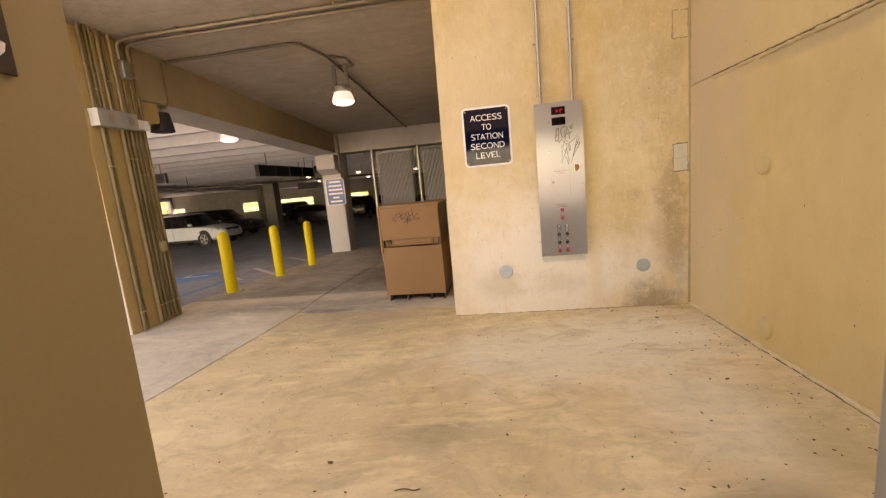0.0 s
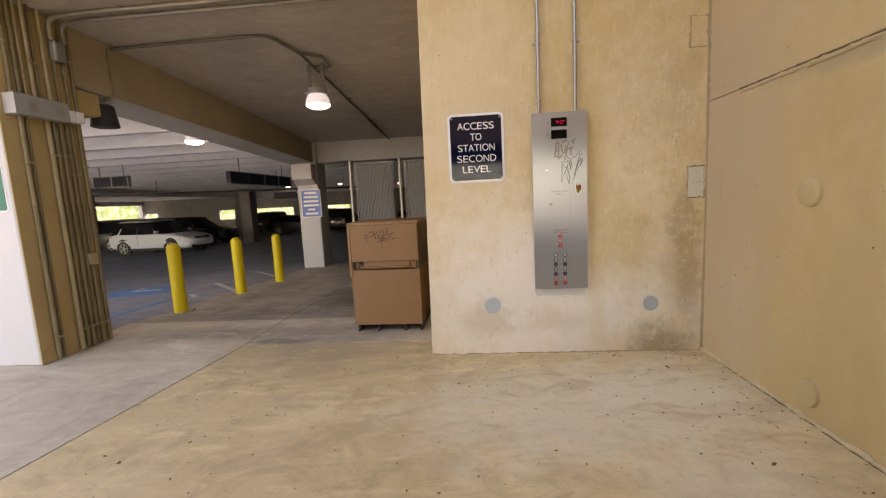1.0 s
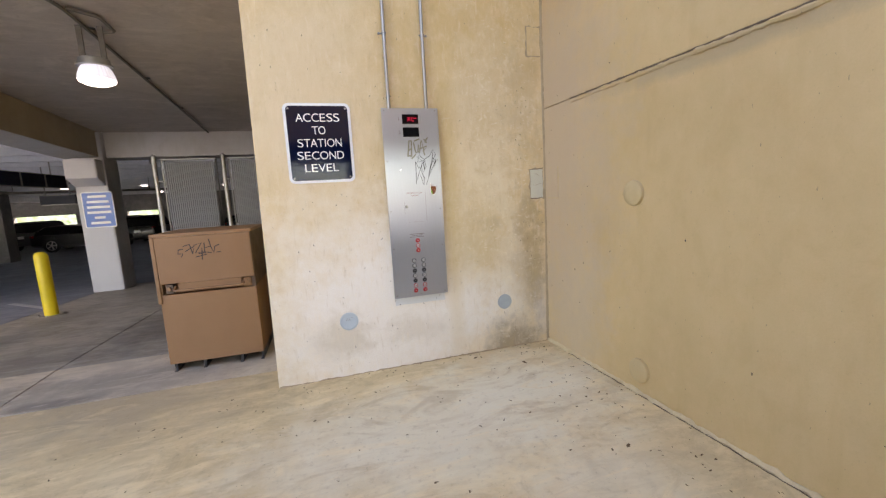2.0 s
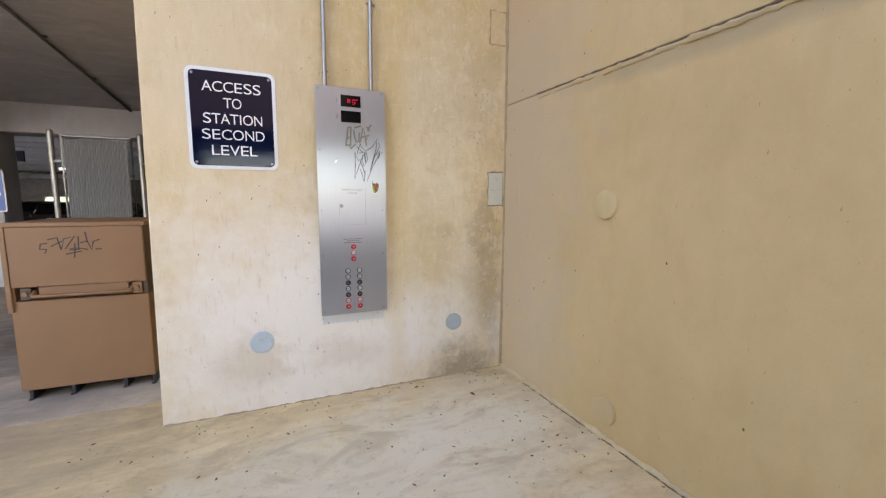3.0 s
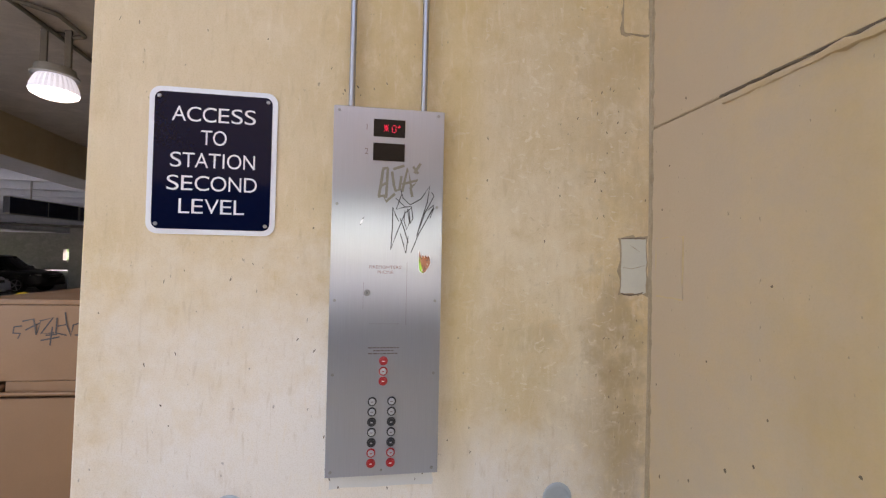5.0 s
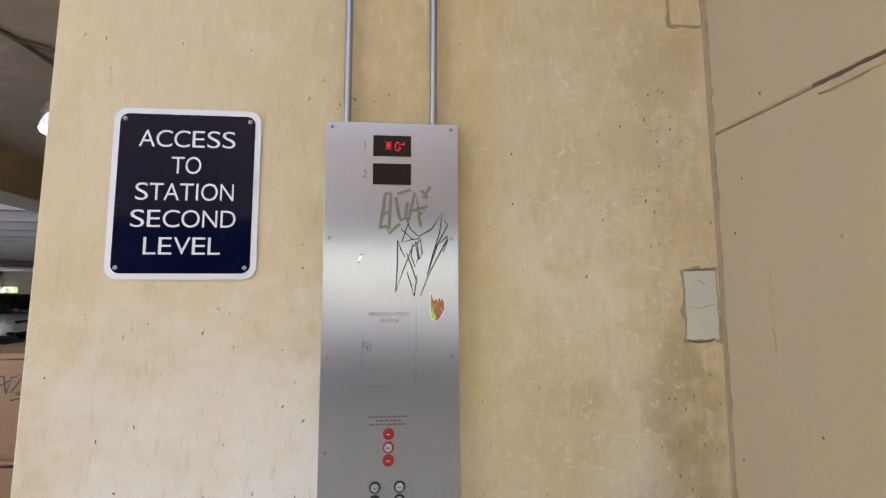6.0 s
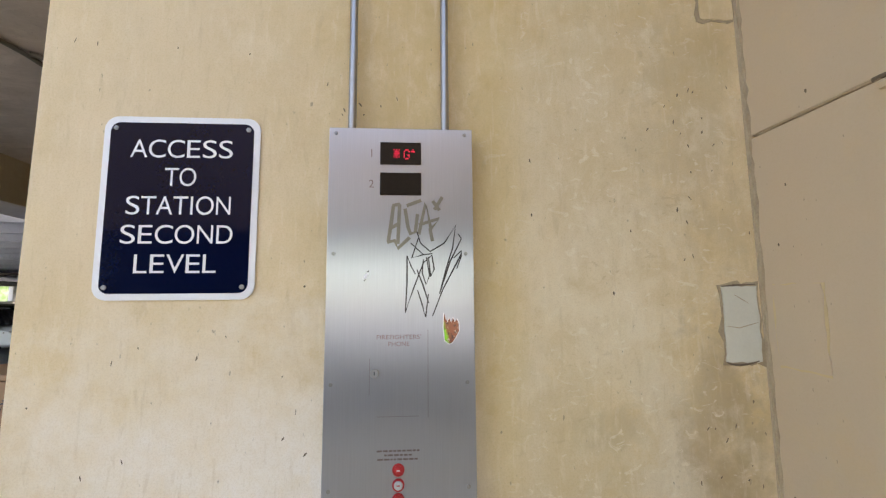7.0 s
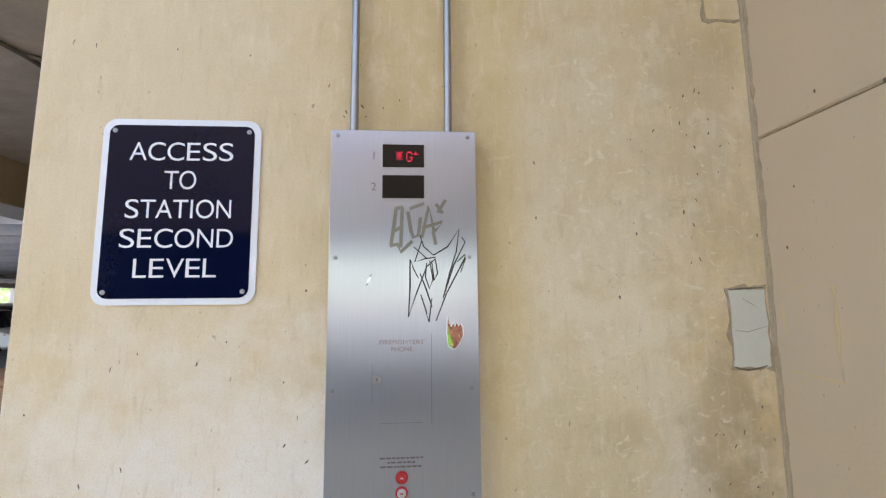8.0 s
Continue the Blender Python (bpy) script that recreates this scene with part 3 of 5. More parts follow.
part("character", bm_stroke([[(0.014 * math.cos(a / 10 * math.tau) + 0.02, 0.018 * math.sin(a / 10 * math.tau) - 0.02) for a in range(1, 11)]], 0.006, 0.0), sign_white, plate,
     at=Matrix.Translation((0.006, 0.01, 0)) @ Matrix.Rotation(radians(90), 4, "Z"))
part("character", bm_stroke([[(0.0, 0.02), (0.03, 0.02)], [(0.0, 0.035), (0.03, 0.035)], [(0.0, 0.02), (0.0, 0.055)]], 0.006, 0.0), sign_white, plate,
     at=Matrix.Translation((0.006, 0.01, 0)) @ Matrix.Rotation(radians(90), 4, "Z"))
lift = thing("lift_car", "lift car with steel side panels and a glass back", "lift", (0, 0, 0))
part("side_panel", bm_span(-0.98, -0.94, -1.5, 0.42, 0.0, 2.45), brushed, lift)
part("side_panel", bm_span(0.72, 0.76, -1.5, 0.42, 0.0, 2.45), brushed, lift)
part("car_floor", bm_span(-0.94, 0.72, -1.5, 0.42, -0.1, 0.004), zinc_dull, lift)
part("car_ceiling", bm_span(-0.94, 0.72, -1.5, 0.42, 2.40, 2.45), sign_white, lift)
part("front_panel", bm_span(-0.94, JAMB_L - 0.03, 0.38, 0.42, 0.01, 2.4), brushed, lift)
part("front_panel", bm_span(JAMB_R + 0.03, 0.72, 0.38, 0.42, 0.01, 2.4), brushed, lift)
part("back_rail", bm_span(-0.94, 0.72, -1.49, -1.45, 0.006, 0.9), brushed, lift)
back_glass = part("back_glass", bm_span(-0.94, 0.72, -1.48, -1.468, 0.9, 2.4), glass_mat, lift, "clear glass pane")
back_glass.visible_shadow = False


# columns and beams along the walk
def beam_low(y):
    return 3.27 - 0.047 * y


def bm_beam(x0, x1, y0, y1, low, high, skew=0.0):
    bm = bmesh.new()
    q = [[bm.verts.new(p) for p in ((x0 + s, y, low(y)), (x1 + s, y, low(y)), (x1 + s, y, high(y)), (x0 + s, y, high(y)))] for y, s in ((y0, 0.0), (y1, skew))]
    bm.faces.new(q[0][::-1]), bm.faces.new(q[1])
    for k in range(4):
        bm.faces.new((q[0][k], q[0][(k + 1) % 4], q[1][(k + 1) % 4], q[1][k]))
    bmesh.ops.recalc_face_normals(bm, faces=bm.faces)
    bmesh.ops.bevel(bm, geom=bm.edges[:], offset=min(0.02, (x1 - x0) * 0.3), segments=2, profile=0.5, affect="EDGES")
    return bm


COL_X0, COL_X1 = -5.23, -4.51
structure("beam_lobby_front_face", bm_beam(COL_X1 - 0.031, COL_X1 - 0.018, 3.0, 4.53, lambda y: 3.06, slab_z), beam_mat, "tan painted face of the concrete beam", "beam")
structure("beam_lobby_face", bm_beam(COL_X1 - 0.031, COL_X1 - 0.018, 5.38, 12.2, lambda y: beam_low(y) + 0.01, slab_z, 0.12), beam_pale, "grey tan painted face of the concrete beam", "beam")
structure("beam_lobby_front", bm_beam(COL_X0, COL_X1 - 0.03, 3.0, 4.53, lambda y: 3.05, slab_z), soffit_mat, "tan painted concrete beam", "beam")
structure("beam_lobby", bm_beam(COL_X0, COL_X1 - 0.03, 5.38, 12.2, beam_low, slab_z, 0.12), soffit_mat, "tan painted concrete beam with a pale soffit", "beam")
structure("beam_back", bm_span(COL_X1 + 0.17, 6.0, 12.2, 12.8, 2.70, 3.9, 0.02), soffit_mat, "grey concrete beam behind the fence", "beam")


def column(at, w, d, h, material, side, corbels, group, slope=0.16):
    """A square column; its lobby side has another coat of paint. corbels: (y0, y1, z0, z1) on its front or back."""
    c = thing("column", "square concrete column with corbels under the beams", "column", at, group)
    c["kind"] = "structure"
    part("shaft", bm_span(-w / 2, w / 2 - 0.012, -d / 2, d / 2, 0, h, 0.02), material, c)
    part("side_face", bm_span(w / 2 - 0.012, w / 2, -d / 2 + 0.004, d / 2 - 0.004, 0, h, 0.004), side, c, "tan painted side")
    for y0, y1, z0, z1 in corbels:
        near, far = (y0, y1) if abs(y0) < abs(y1) else (y1, y0)
        outline = [(near, z0 - slope), (far, z0), (far, z1), (near, z1)]
        bm = bm_prism(outline, w - 0.05, "X")
        bmesh.ops.bevel(bm, geom=bm.edges[:], offset=0.015, segments=2, profile=0.5, affect="EDGES")
        part("corbel", bm, side if near > 0 else material, c, at=(-w / 2 + 0.012, 0, 0))
        part("corbel_face", bm_prism([(near, z0 - slope + 0.012), (far + (0.012 if far < 0 else -0.012), z0 + 0.012), (far + (0.012 if far < 0 else -0.012), z1 - 0.012), (near, z1 - 0.012)], 0.008, "X"), side, c, at=(w / 2 - 0.036, 0, 0))
    return c


column((-4.87, 4.96, 0), 0.72, 0.84, 3.66, column_white, beam_mat, [(-0.42, -0.66, 2.86, 3.045), (0.42, 0.74, 2.72, 2.99)], "walk columns", 0.05)
column((-4.63, 12.38, deck_z(12.38)), 0.60, 0.66, 3.5, column_white, soffit_mat, [(-0.33, -0.66, 2.50, 2.90)], "walk columns")

# double-tee ceiling of the parking deck
TEE_LOW, TEE_HIGH = 3.08, 3.66
bm = bmesh.new()
for x0, x1, y0 in ((-21.7, -5.24, 3.4), (-39.9, -22.5, 3.4), (-4.38, 12.0, 12.82)):
    bm_span(x0, x1, y0, 47.9, TEE_HIGH, TEE_HIGH + 0.14, 0, bm)
    y = y0 + 0.6
    while y < 47.5:
        o = bm_prism([(y - 0.11, TEE_HIGH + 0.01), (y + 0.11, TEE_HIGH + 0.01), (y + 0.07, TEE_LOW), (y - 0.07, TEE_LOW)], x1 - x0, "X")
        bmesh.ops.translate(o, verts=o.verts, vec=(x0, 0, 0))
        tmp = bpy.data.meshes.new("tmp")
        o.to_mesh(tmp)
        o.free()
        bm.from_mesh(tmp)
        bpy.data.meshes.remove(tmp)
        y += 1.52
structure("ceiling_tees", bm, tee_mat, "pale concrete double-tee ceiling over the parking deck", "ceiling")
# unseen lid over the ceilings, added to keep sky light out
structure("roof_deck", bm_span(-40.6, 12.4, 3.6, 48.4, 4.42, 4.6), tee_mat, "unseen concrete deck, added above the ceilings to shut out sky light", "roof")
structure("beam_deck", bm_span(-22.5, -21.7, -1.9, 48, 2.72, 4.42, 0.02), tee_mat, "grey concrete girder over the parking deck", "beam")
for x, y in ((-22.1, 7.0), (-22.1, 22.5), (-22.1, 38.0), (-13.6, 24.6)):
    column((x, y, deck_z(y)), 0.7, 0.7, 2.72 - deck_z(y), far_mat, far_mat, [], "deck columns")

# outer walls with long openings
structure("wall_west", bm_span(-40.6, -40.2, -2, 48.4, -0.6, 1.12), far_mat, "concrete parapet of the open car park side")
structure("wall_west_head", bm_span(-40.6, -40.2, -2, 48.4, 2.62, 4.42), far_mat, "concrete head beam over the car park's openings")
for y in (4, 13, 22, 31, 40, 48):
    structure("wall_west_pier", bm_span(-40.62, -40.18, y - 0.45, y + 0.45, 1.12, 2.62), column_white, "pale concrete pier")
structure("wall_far", bm_span(-40.6, 12.4, 48.0, 48.4, -0.8, 0.45), far_mat, "concrete parapet of the far car park side")
structure("wall_far_head", bm_span(-40.6, 12.4, 48.0, 48.4, 1.55, 4.42), far_mat, "concrete head beam over the far openings")
for x, w in ((-34.65, 7.9), (-26.8, 1.5), (-19.35, 4.1), (-1.05, 26.9)):
    structure("wall_far_pier", bm_span(x - w / 2, x + w / 2, 47.98, 48.42, 0.45, 1.55), far_mat, "pale concrete wall between the far openings")
structure("wall_deck_east", bm_span(12.2, 12.5, 9.6, 48.4, -0.8, 4.42), far_mat, "concrete wall closing the parking deck")
structure("wall_block_back", bm_span(-0.25, 12.5, 9.4, 9.6, -0.8, 4.42), far_mat, "concrete back wall of the stair block")

# greenery and sky far beyond the openings; sunlight is put in as emission
n = Nodes("distant_greenery_glow", 1.0)
p = n.world()
z = n.sep(p)[2]
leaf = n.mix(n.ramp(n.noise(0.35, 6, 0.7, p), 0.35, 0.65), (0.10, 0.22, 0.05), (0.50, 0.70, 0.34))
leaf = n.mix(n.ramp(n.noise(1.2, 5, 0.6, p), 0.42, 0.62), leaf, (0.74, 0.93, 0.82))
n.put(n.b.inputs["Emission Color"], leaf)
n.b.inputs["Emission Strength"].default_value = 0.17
greenery = n.done((0.1, 0.15, 0.05))
structure("backdrop_west", bm_span(-62, -61.8, -30, 80, -2, 9), greenery, "flat backdrop of trees beyond the car park, glowing as if sunlit", "backdrop")
structure("backdrop_far", bm_span(-62, 40, 70, 70.2, -2, 9), greenery, "flat backdrop of trees beyond the car park, glowing as if sunlit", "backdrop")

# floor markings
structure("marking_blue_wide", bm_box(0.11, 4.4, 0.004, (-7.5, 5.72, 0.004), 0, None, Matrix.Rotation(radians(90), 4, "Z")), paint_blue, "worn blue line on the parking deck", "marking")


def deck_mark(name, x, y, sx, sy, rz, material, label):
    rot = Matrix.Rotation(math.atan(-0.04), 4, "X") if y > 6 else Matrix()
    return structure(name, bm_box(sx, sy, 0.004, (x, y, deck_z(y) + 0.004), 0, None, rot @ Matrix.Rotation(radians(rz), 4, "Z")), material, label, "marking")


deck_mark("marking_blue", -5.6, 7.25, 0.12, 2.3, 4, paint_blue, "worn blue line on the parking deck")
deck_mark("marking_pad", -7.05, 8.7, 1.15, 1.15, 20, paint_blue, "worn blue pad of an accessible parking bay")
deck_mark("marking_wheel", -7.0, 8.85, 0.5, 0.09, 20, paint_white, "worn white sign in the blue pad").location.z = 0.004
deck_mark("marking_seat", -7.3, 8.95, 0.09, 0.5, 20, paint_white, "worn white sign in the blue pad").location.z = 0.004
for x, y, rz, l in ((-5.3, 8.93, 45, 1.9), (-5.37, 10.83, 45, 2.1), (-5.43, 8.08, 45, 0.45), (-9.5, 7.2, 85, 5.0), (-12, 6.6, 88, 7.0)):
    deck_mark("marking_white", x, y, 0.10, l, rz, paint_white, "worn white parking line")


# ---- wall fittings in the lobby ----
def screw(parent, x, z, y=-0.004, r=0.006, metal=None):
    bm = bm_cyl(r, 0.004, (0, 0, 0), "Y", 12, bevel=0.001)
    bm_box(r * 1.5, 0.0012, r * 0.3, (0, -0.0022, 0), 0, bm)
    return part("screw", bm, metal or zinc_dull, parent, at=(x, y, z), smooth=True)


def access_sign():
    w, h = 0.505, 0.612
    s = thing("wall_sign", "navy sign with white border and lettering on the cream wall", "sign", (0.041, WALL_Y - 0.002, 1.945))
    part("backing", bm_prism(round_rect(w, h, 0.045), -0.004), sign_white, s, "white rounded border")
    part("face", bm_prism(round_rect(w - 0.042, h - 0.042, 0.03), -0.0012), navy, s, "navy enamel face", at=(0, -0.0042, 0))
    for k, (words, width) in enumerate((("ACCESS", 0.329), ("TO", 0.101), ("STATION", 0.332), ("SECOND", 0.353), ("LEVEL", 0.257))):
        part("lettering", sign_word(words, 0.0605, width), sign_white, s, at=(0.0, -0.0057, 0.196 - 0.0962 * k))
    for x in (-0.214, 0.214):
        for z in (-0.265, 0.265):
            screw(s, x, z, -0.0068, 0.008, zinc_dull)
    return s


access_sign()

PX, PZ, PW, PH = 0.772, 1.418, 0.476, 1.578
PANEL_Y = WALL_Y - 0.052


def lift_panel():
    s = thing("lift_control_panel", "brushed steel lift control panel with buttons, displays and scrawls", "control panel", (PX, WALL_Y, PZ))
    fy = PANEL_Y - WALL_Y
    part("box", bm_span(-PW / 2 + 0.012, PW / 2 - 0.012, fy + 0.006, -0.001, -PH / 2 + 0.012, PH / 2 - 0.012), zinc_dull, s, "dull steel back box")
    part("faceplate", bm_span(-PW / 2, PW / 2, fy, fy + 0.005, -PH / 2, PH / 2, 0.0015), brushed, s, "brushed stainless face")
    f = fy - 0.0008

    def at(x, z, d=0.0):
        return (x - PX, f - d, z - PZ)
    for z, lit in ((2.120, True), (2.016, False)):
        d = part("display", bm_box(0.136, 0.003, 0.077, (0, 0, 0), 0.001), display_black, s, "dark display window", at=at(0.770, z))
        if lit:
            rows = ("X.X.X....XXX...X..", ".XXX....X...X.XXX.", "XXXXX...X.........", ".XXX....X..XX.....", "X.X.X...X...X.....", ".........XXX......")
            bm = bmesh.new()
            for gz, row in enumerate(rows):
                for gx, dot in enumerate(row):
                    if dot == "X":
                        bm_box(0.0026, 0.001, 0.0030, (-0.022 + gx * 0.0042, -0.0022, 0.012 - gz * 0.0060), 0, bm)
            part("lit_digit", bm, led_red, d, "red lit dots")
    part("number", text_mesh("1", 0.026), etch, s, at=at(0.674, 2.120, 0.001))
    part("number", text_mesh("2", 0.026), etch, s, at=at(0.674, 2.016, 0.001))
    # phone door
    for x0, x1, z0, z1 in ((0.6745, 0.6755, 1.34, 1.45), (0.8585, 0.8597, 1.27, 1.54), (0.70, 0.83, 1.2735, 1.2743)):
        part("phone_door_seam", bm_span(x0 - PX, x1 - PX, -0.0002, 0.0006, z0 - PZ, z1 - PZ), etch, s, at=(0, f, 0))
    part("lettering", text_mesh("FIREFIGHTERS'", 0.014, 0.140), etch_red, s, at=at(0.767, 1.518, 0.001))
    part("lettering", text_mesh("PHONE", 0.014, 0.066), etch_red, s, at=at(0.767, 1.496, 0.001))
    lock = part("lock", bm_cyl(0.014, 0.008, (0, 0, 0), "Y", 20, bevel=0.002), zinc_dull, s, "small round key lock", smooth=True, at=at(0.691, 1.407, 0.004))
    part("keyhole", bm_box(0.003, 0.001, 0.010, (0, -0.0045, 0)), black, lock)
    # small print as bars
    for k, (w, dx) in enumerate(((0.132, 0), (0.085, 0), (0.128, 0))):
        bm = bmesh.new()
        x = -w / 2
        rnd = random.Random(k)
        while x < w / 2 - 0.004:
            l = rnd.uniform(0.006, 0.018)
            bm_box(min(l, w / 2 - x), 0.0008, 0.005, (x + min(l, w / 2 - x) / 2, 0, 0), 0, bm)
            x += l + 0.003
        part("small_print", bm, etch, s, at=at(0.766, 1.172 - 0.0125 * k, 0.0006))

    def button(x, z, ring, cap, glyph):
        b = part("button", bm_lathe([(0.0190, 0.0), (0.0190, 0.004), (0.0175, 0.006), (0.0150, 0.006), (0.0140, 0.004)], 20), ring, s, smooth=True,
                 at=Matrix.Translation(at(x, z)) @ Matrix.Rotation(radians(90), 4, "X"))
        part("cap", bm_cyl(0.0135, 0.004, (0, 0, 0.0056), "Z", 18, bevel=0.001), cap, b, smooth=True)
        part("mark", bm_box(0.010, 0.0035, 0.0006, (0, 0, 0.0079)), glyph, b)
    for k, z in enumerate((1.116, 1.072, 1.030)):
        button(0.767, z, red_btn, satin if k == 1 else red_btn, red_btn if k == 1 else sign_white)
    for x in (0.7235, 0.806):
        for k in range(7):
            z = 0.944 - 0.0435 * k
            button(x, z, red_btn if k > 4 else black, (satin, satin, black, satin, black, satin, red_btn)[k], (etch, etch, satin, etch, satin, red_btn, sign_white)[k])
    for z in (2.187, 1.784, 1.374, 1.060, 0.652):
        for x in (0.556, 0.984):
            screw(s, x - PX, z - PZ, f - 0.001, 0.0065)
    screw(s, 0.767 - PX, 0.652 - PZ, f - 0.001, 0.005)
    # marker scrawl, faded spray scrawl, sticker
    part("spray_scrawl", bm_stroke([[(0.731, 1.825), (0.740, 1.885), (0.747, 1.943)],
        [(0.762, 1.816), (0.767, 1.948)],
        [(0.735, 1.866), (0.768, 1.885)],
        [(0.744, 1.943), (0.769, 1.948)],
        [(0.727, 1.821), (0.752, 1.827), (0.762, 1.801), (0.800, 1.837)],
        [(0.785, 1.933), (0.795, 1.870), (0.803, 1.849), (0.819, 1.855), (0.826, 1.915)],
        [(0.790, 1.943), (0.838, 1.961)],
        [(0.830, 1.847), (0.852, 1.950), (0.869, 1.870)],
        [(0.830, 1.879), (0.897, 1.900), (0.867, 1.864), (0.875, 1.825)],
        [(0.876, 1.959), (0.898, 1.928)],
        [(0.908, 1.973), (0.882, 1.930)]], 0.0125, 0.1), ink_faded, s, "faded olive spray scrawl", at=(-PX, f - 0.0006, -PZ))
    part("marker_scrawl", bm_stroke([[(0.819, 1.717), (0.803, 1.747), (0.792, 1.777), (0.792, 1.691), (0.787, 1.594), (0.812, 1.668), (0.845, 1.754), (0.874, 1.780)],
        [(0.804, 1.818), (0.846, 1.780)],
        [(0.829, 1.836), (0.807, 1.769), (0.842, 1.780), (0.874, 1.784)],
        [(0.824, 1.856), (0.836, 1.818), (0.867, 1.791), (0.913, 1.818), (0.951, 1.877), (0.941, 1.803), (0.917, 1.728), (0.897, 1.653)],
        [(0.845, 1.765), (0.841, 1.721), (0.854, 1.683), (0.865, 1.713), (0.855, 1.773)],
        [(0.861, 1.773), (0.869, 1.709), (0.880, 1.732), (0.873, 1.777)],
        [(0.824, 1.732), (0.843, 1.683), (0.862, 1.624)],
        [(0.826, 1.665), (0.842, 1.616), (0.852, 1.579), (0.861, 1.653)],
        [(0.874, 1.582), (0.908, 1.668), (0.968, 1.780), (0.970, 1.794), (0.943, 1.769)],
        [(0.970, 1.833), (0.932, 1.758), (0.897, 1.653)],
        [(0.959, 1.849), (0.970, 1.834)],
        [(0.971, 1.780), (0.954, 1.735)]], 0.0052), ink, s, "black marker scrawl", at=(-PX, f - 0.0012, -PZ))
    sticker_shape = [(0.911, 1.592), (0.916, 1.575), (0.922, 1.562), (0.928, 1.575), (0.934, 1.561), (0.940, 1.577), (0.945, 1.563), (0.952, 1.572), (0.958, 1.560), (0.959, 1.535), (0.949, 1.515), (0.938, 1.499), (0.928, 1.494), (0.913, 1.505), (0.909, 1.545)]
    n = Nodes("holographic_sticker", 0.2, 0.4)
    side = n.math("ADD", n.math("MULTIPLY", n.sep(n.co)[0], 30.0), n.math("MULTIPLY", n.sep(n.co)[2], 9.0))
    c = n.mix(n.ramp(n.math("ADD", side, n.math("MULTIPLY", n.noise(60, 3), 1.2)), 5.85, 6.15), (0.20, 0.55, 0.02), (0.24, 0.075, 0.03))
    c = n.mix(n.ramp(n.noise(70, 2), 0.58, 0.62), c, (0.05, 0.02, 0.015))
    c = n.mix(n.ramp(n.noise(95, 2), 0.62, 0.66), c, (0.62, 0.50, 0.35))
    mid_x, mid_z = 0.934, 1.535
    part("sticker_rim", bm_prism([(mid_x + (x - mid_x) * 1.10 - PX, mid_z + (z - mid_z) * 1.06 - PZ) for x, z in sticker_shape], -0.0006), sign_white, s, "white sticker edge", at=(0, f - 0.0001, 0))
    part("sticker", bm_prism([(x - PX, z - PZ) for x, z in sticker_shape], -0.001), n.done(c), s, "shiny worn sticker", at=(0, f - 0.0009, 0))
    part("chip", bm_stroke([[(0.655, 1.700), (0.661, 1.712), (0.667, 1.722)]], 0.011, 0.6), sign_white, s, "small pale chip", at=(-PX, f - 0.0005, -PZ))
    for stroke in ([(0.654, 1.695), (0.659, 1.702)], [(0.664, 1.724), (0.670, 1.729)]):
        part("chip_edge", bm_stroke([stroke], 0.004, 0.3), ink, s, at=(-PX, f - 0.0007, -PZ))
    return s


lift_panel()

for k, (x, z0) in enumerate(((0.605, PZ + PH / 2 - 0.01), (0.920, PZ + PH / 2 - 0.01))):
    c = thing("conduit", "thin galvanised conduit rising from the control panel", "conduit", (x, WALL_Y, 0), "panel conduits")
    part("pipe", bm_tube([(0, -0.03, z0), (0, -0.03, 3.72)], 0.0138, 14), galv, c, smooth=True)
    for z in (2.79, 3.5):
        st = part("strap", bm_tube([(-0.016, -0.004, z), (-0.016, -0.034, z), (0, -0.046, z), (0.016, -0.034, z), (0.016, -0.004, z), (0.045 * (1 if k else -1), -0.004, z)], 0.005, 6), galv, c)
        part("bolt", bm_cyl(0.009, 0.010, ((0.036 if k else -0.036), -0.010, z), "Y", 8), zinc_dull, st)

for x, z, m, lab, r in ((0.141, 0.478, disc_blue, "pale blue-grey round cap low on the cream wall", 0.076), (1.584, 0.455, disc_grey, "grey-green round cap low on the cream wall", 0.070)):
    d = thing("round_cover", lab, "cover plate", (x, WALL_Y, z), "round caps")
    part("disc", bm_lathe([(r, 0), (r, 0.006), (r - 0.004, 0.009), (r - 0.016, 0.010), (r - 0.018, 0.007), (0.01, 0.007)], 36), m, d, smooth=True, at=Matrix.Rotation(radians(90), 4, "X"))
    if m is disc_blue:
        part("faint_print", bm_stroke([[(-0.022, 0.0), (-0.014, 0.022), (-0.006, 0.0)], [(0.002, 0.022), (0.002, 0.0), (0.012, 0.0)], [(0.016, 0.022), (0.030, 0.022)]], 0.003, 0.0), zinc_dull, d, at=(0, -0.0085, 0.01))
for y, z, r in ((3.497, 1.428, 0.088), (3.433, 0.175, 0.088)):
    d = thing("round_cover", "cream painted round cap standing slightly proud of the ochre wall", "cover plate", (EAST_X, y, z), "round caps")
    part("disc", bm_lathe([(r, 0), (r, 0.004), (r * 0.95, 0.020), (r * 0.8, 0.027), (r * 0.4, 0.031), (0.005, 0.032)], 40), disc_cream, d, smooth=True, at=Matrix.Rotation(radians(-90), 4, "Y"))


def rough_plate(w, h, d, jag, k):
    r = random.Random(k)
    pts = []
    for a, b in (((-w / 2, -h / 2), (w / 2, -h / 2)), ((w / 2, -h / 2), (w / 2, h / 2)), ((w / 2, h / 2), (-w / 2, h / 2)), ((-w / 2, h / 2), (-w / 2, -h / 2))):
        for i in range(7):
            t = i / 7
            pts.append((a[0] + (b[0] - a[0]) * t + r.uniform(-jag, jag), a[1] + (b[1] - a[1]) * t + r.uniform(-jag, jag)))
    return bm_prism(pts, -d)


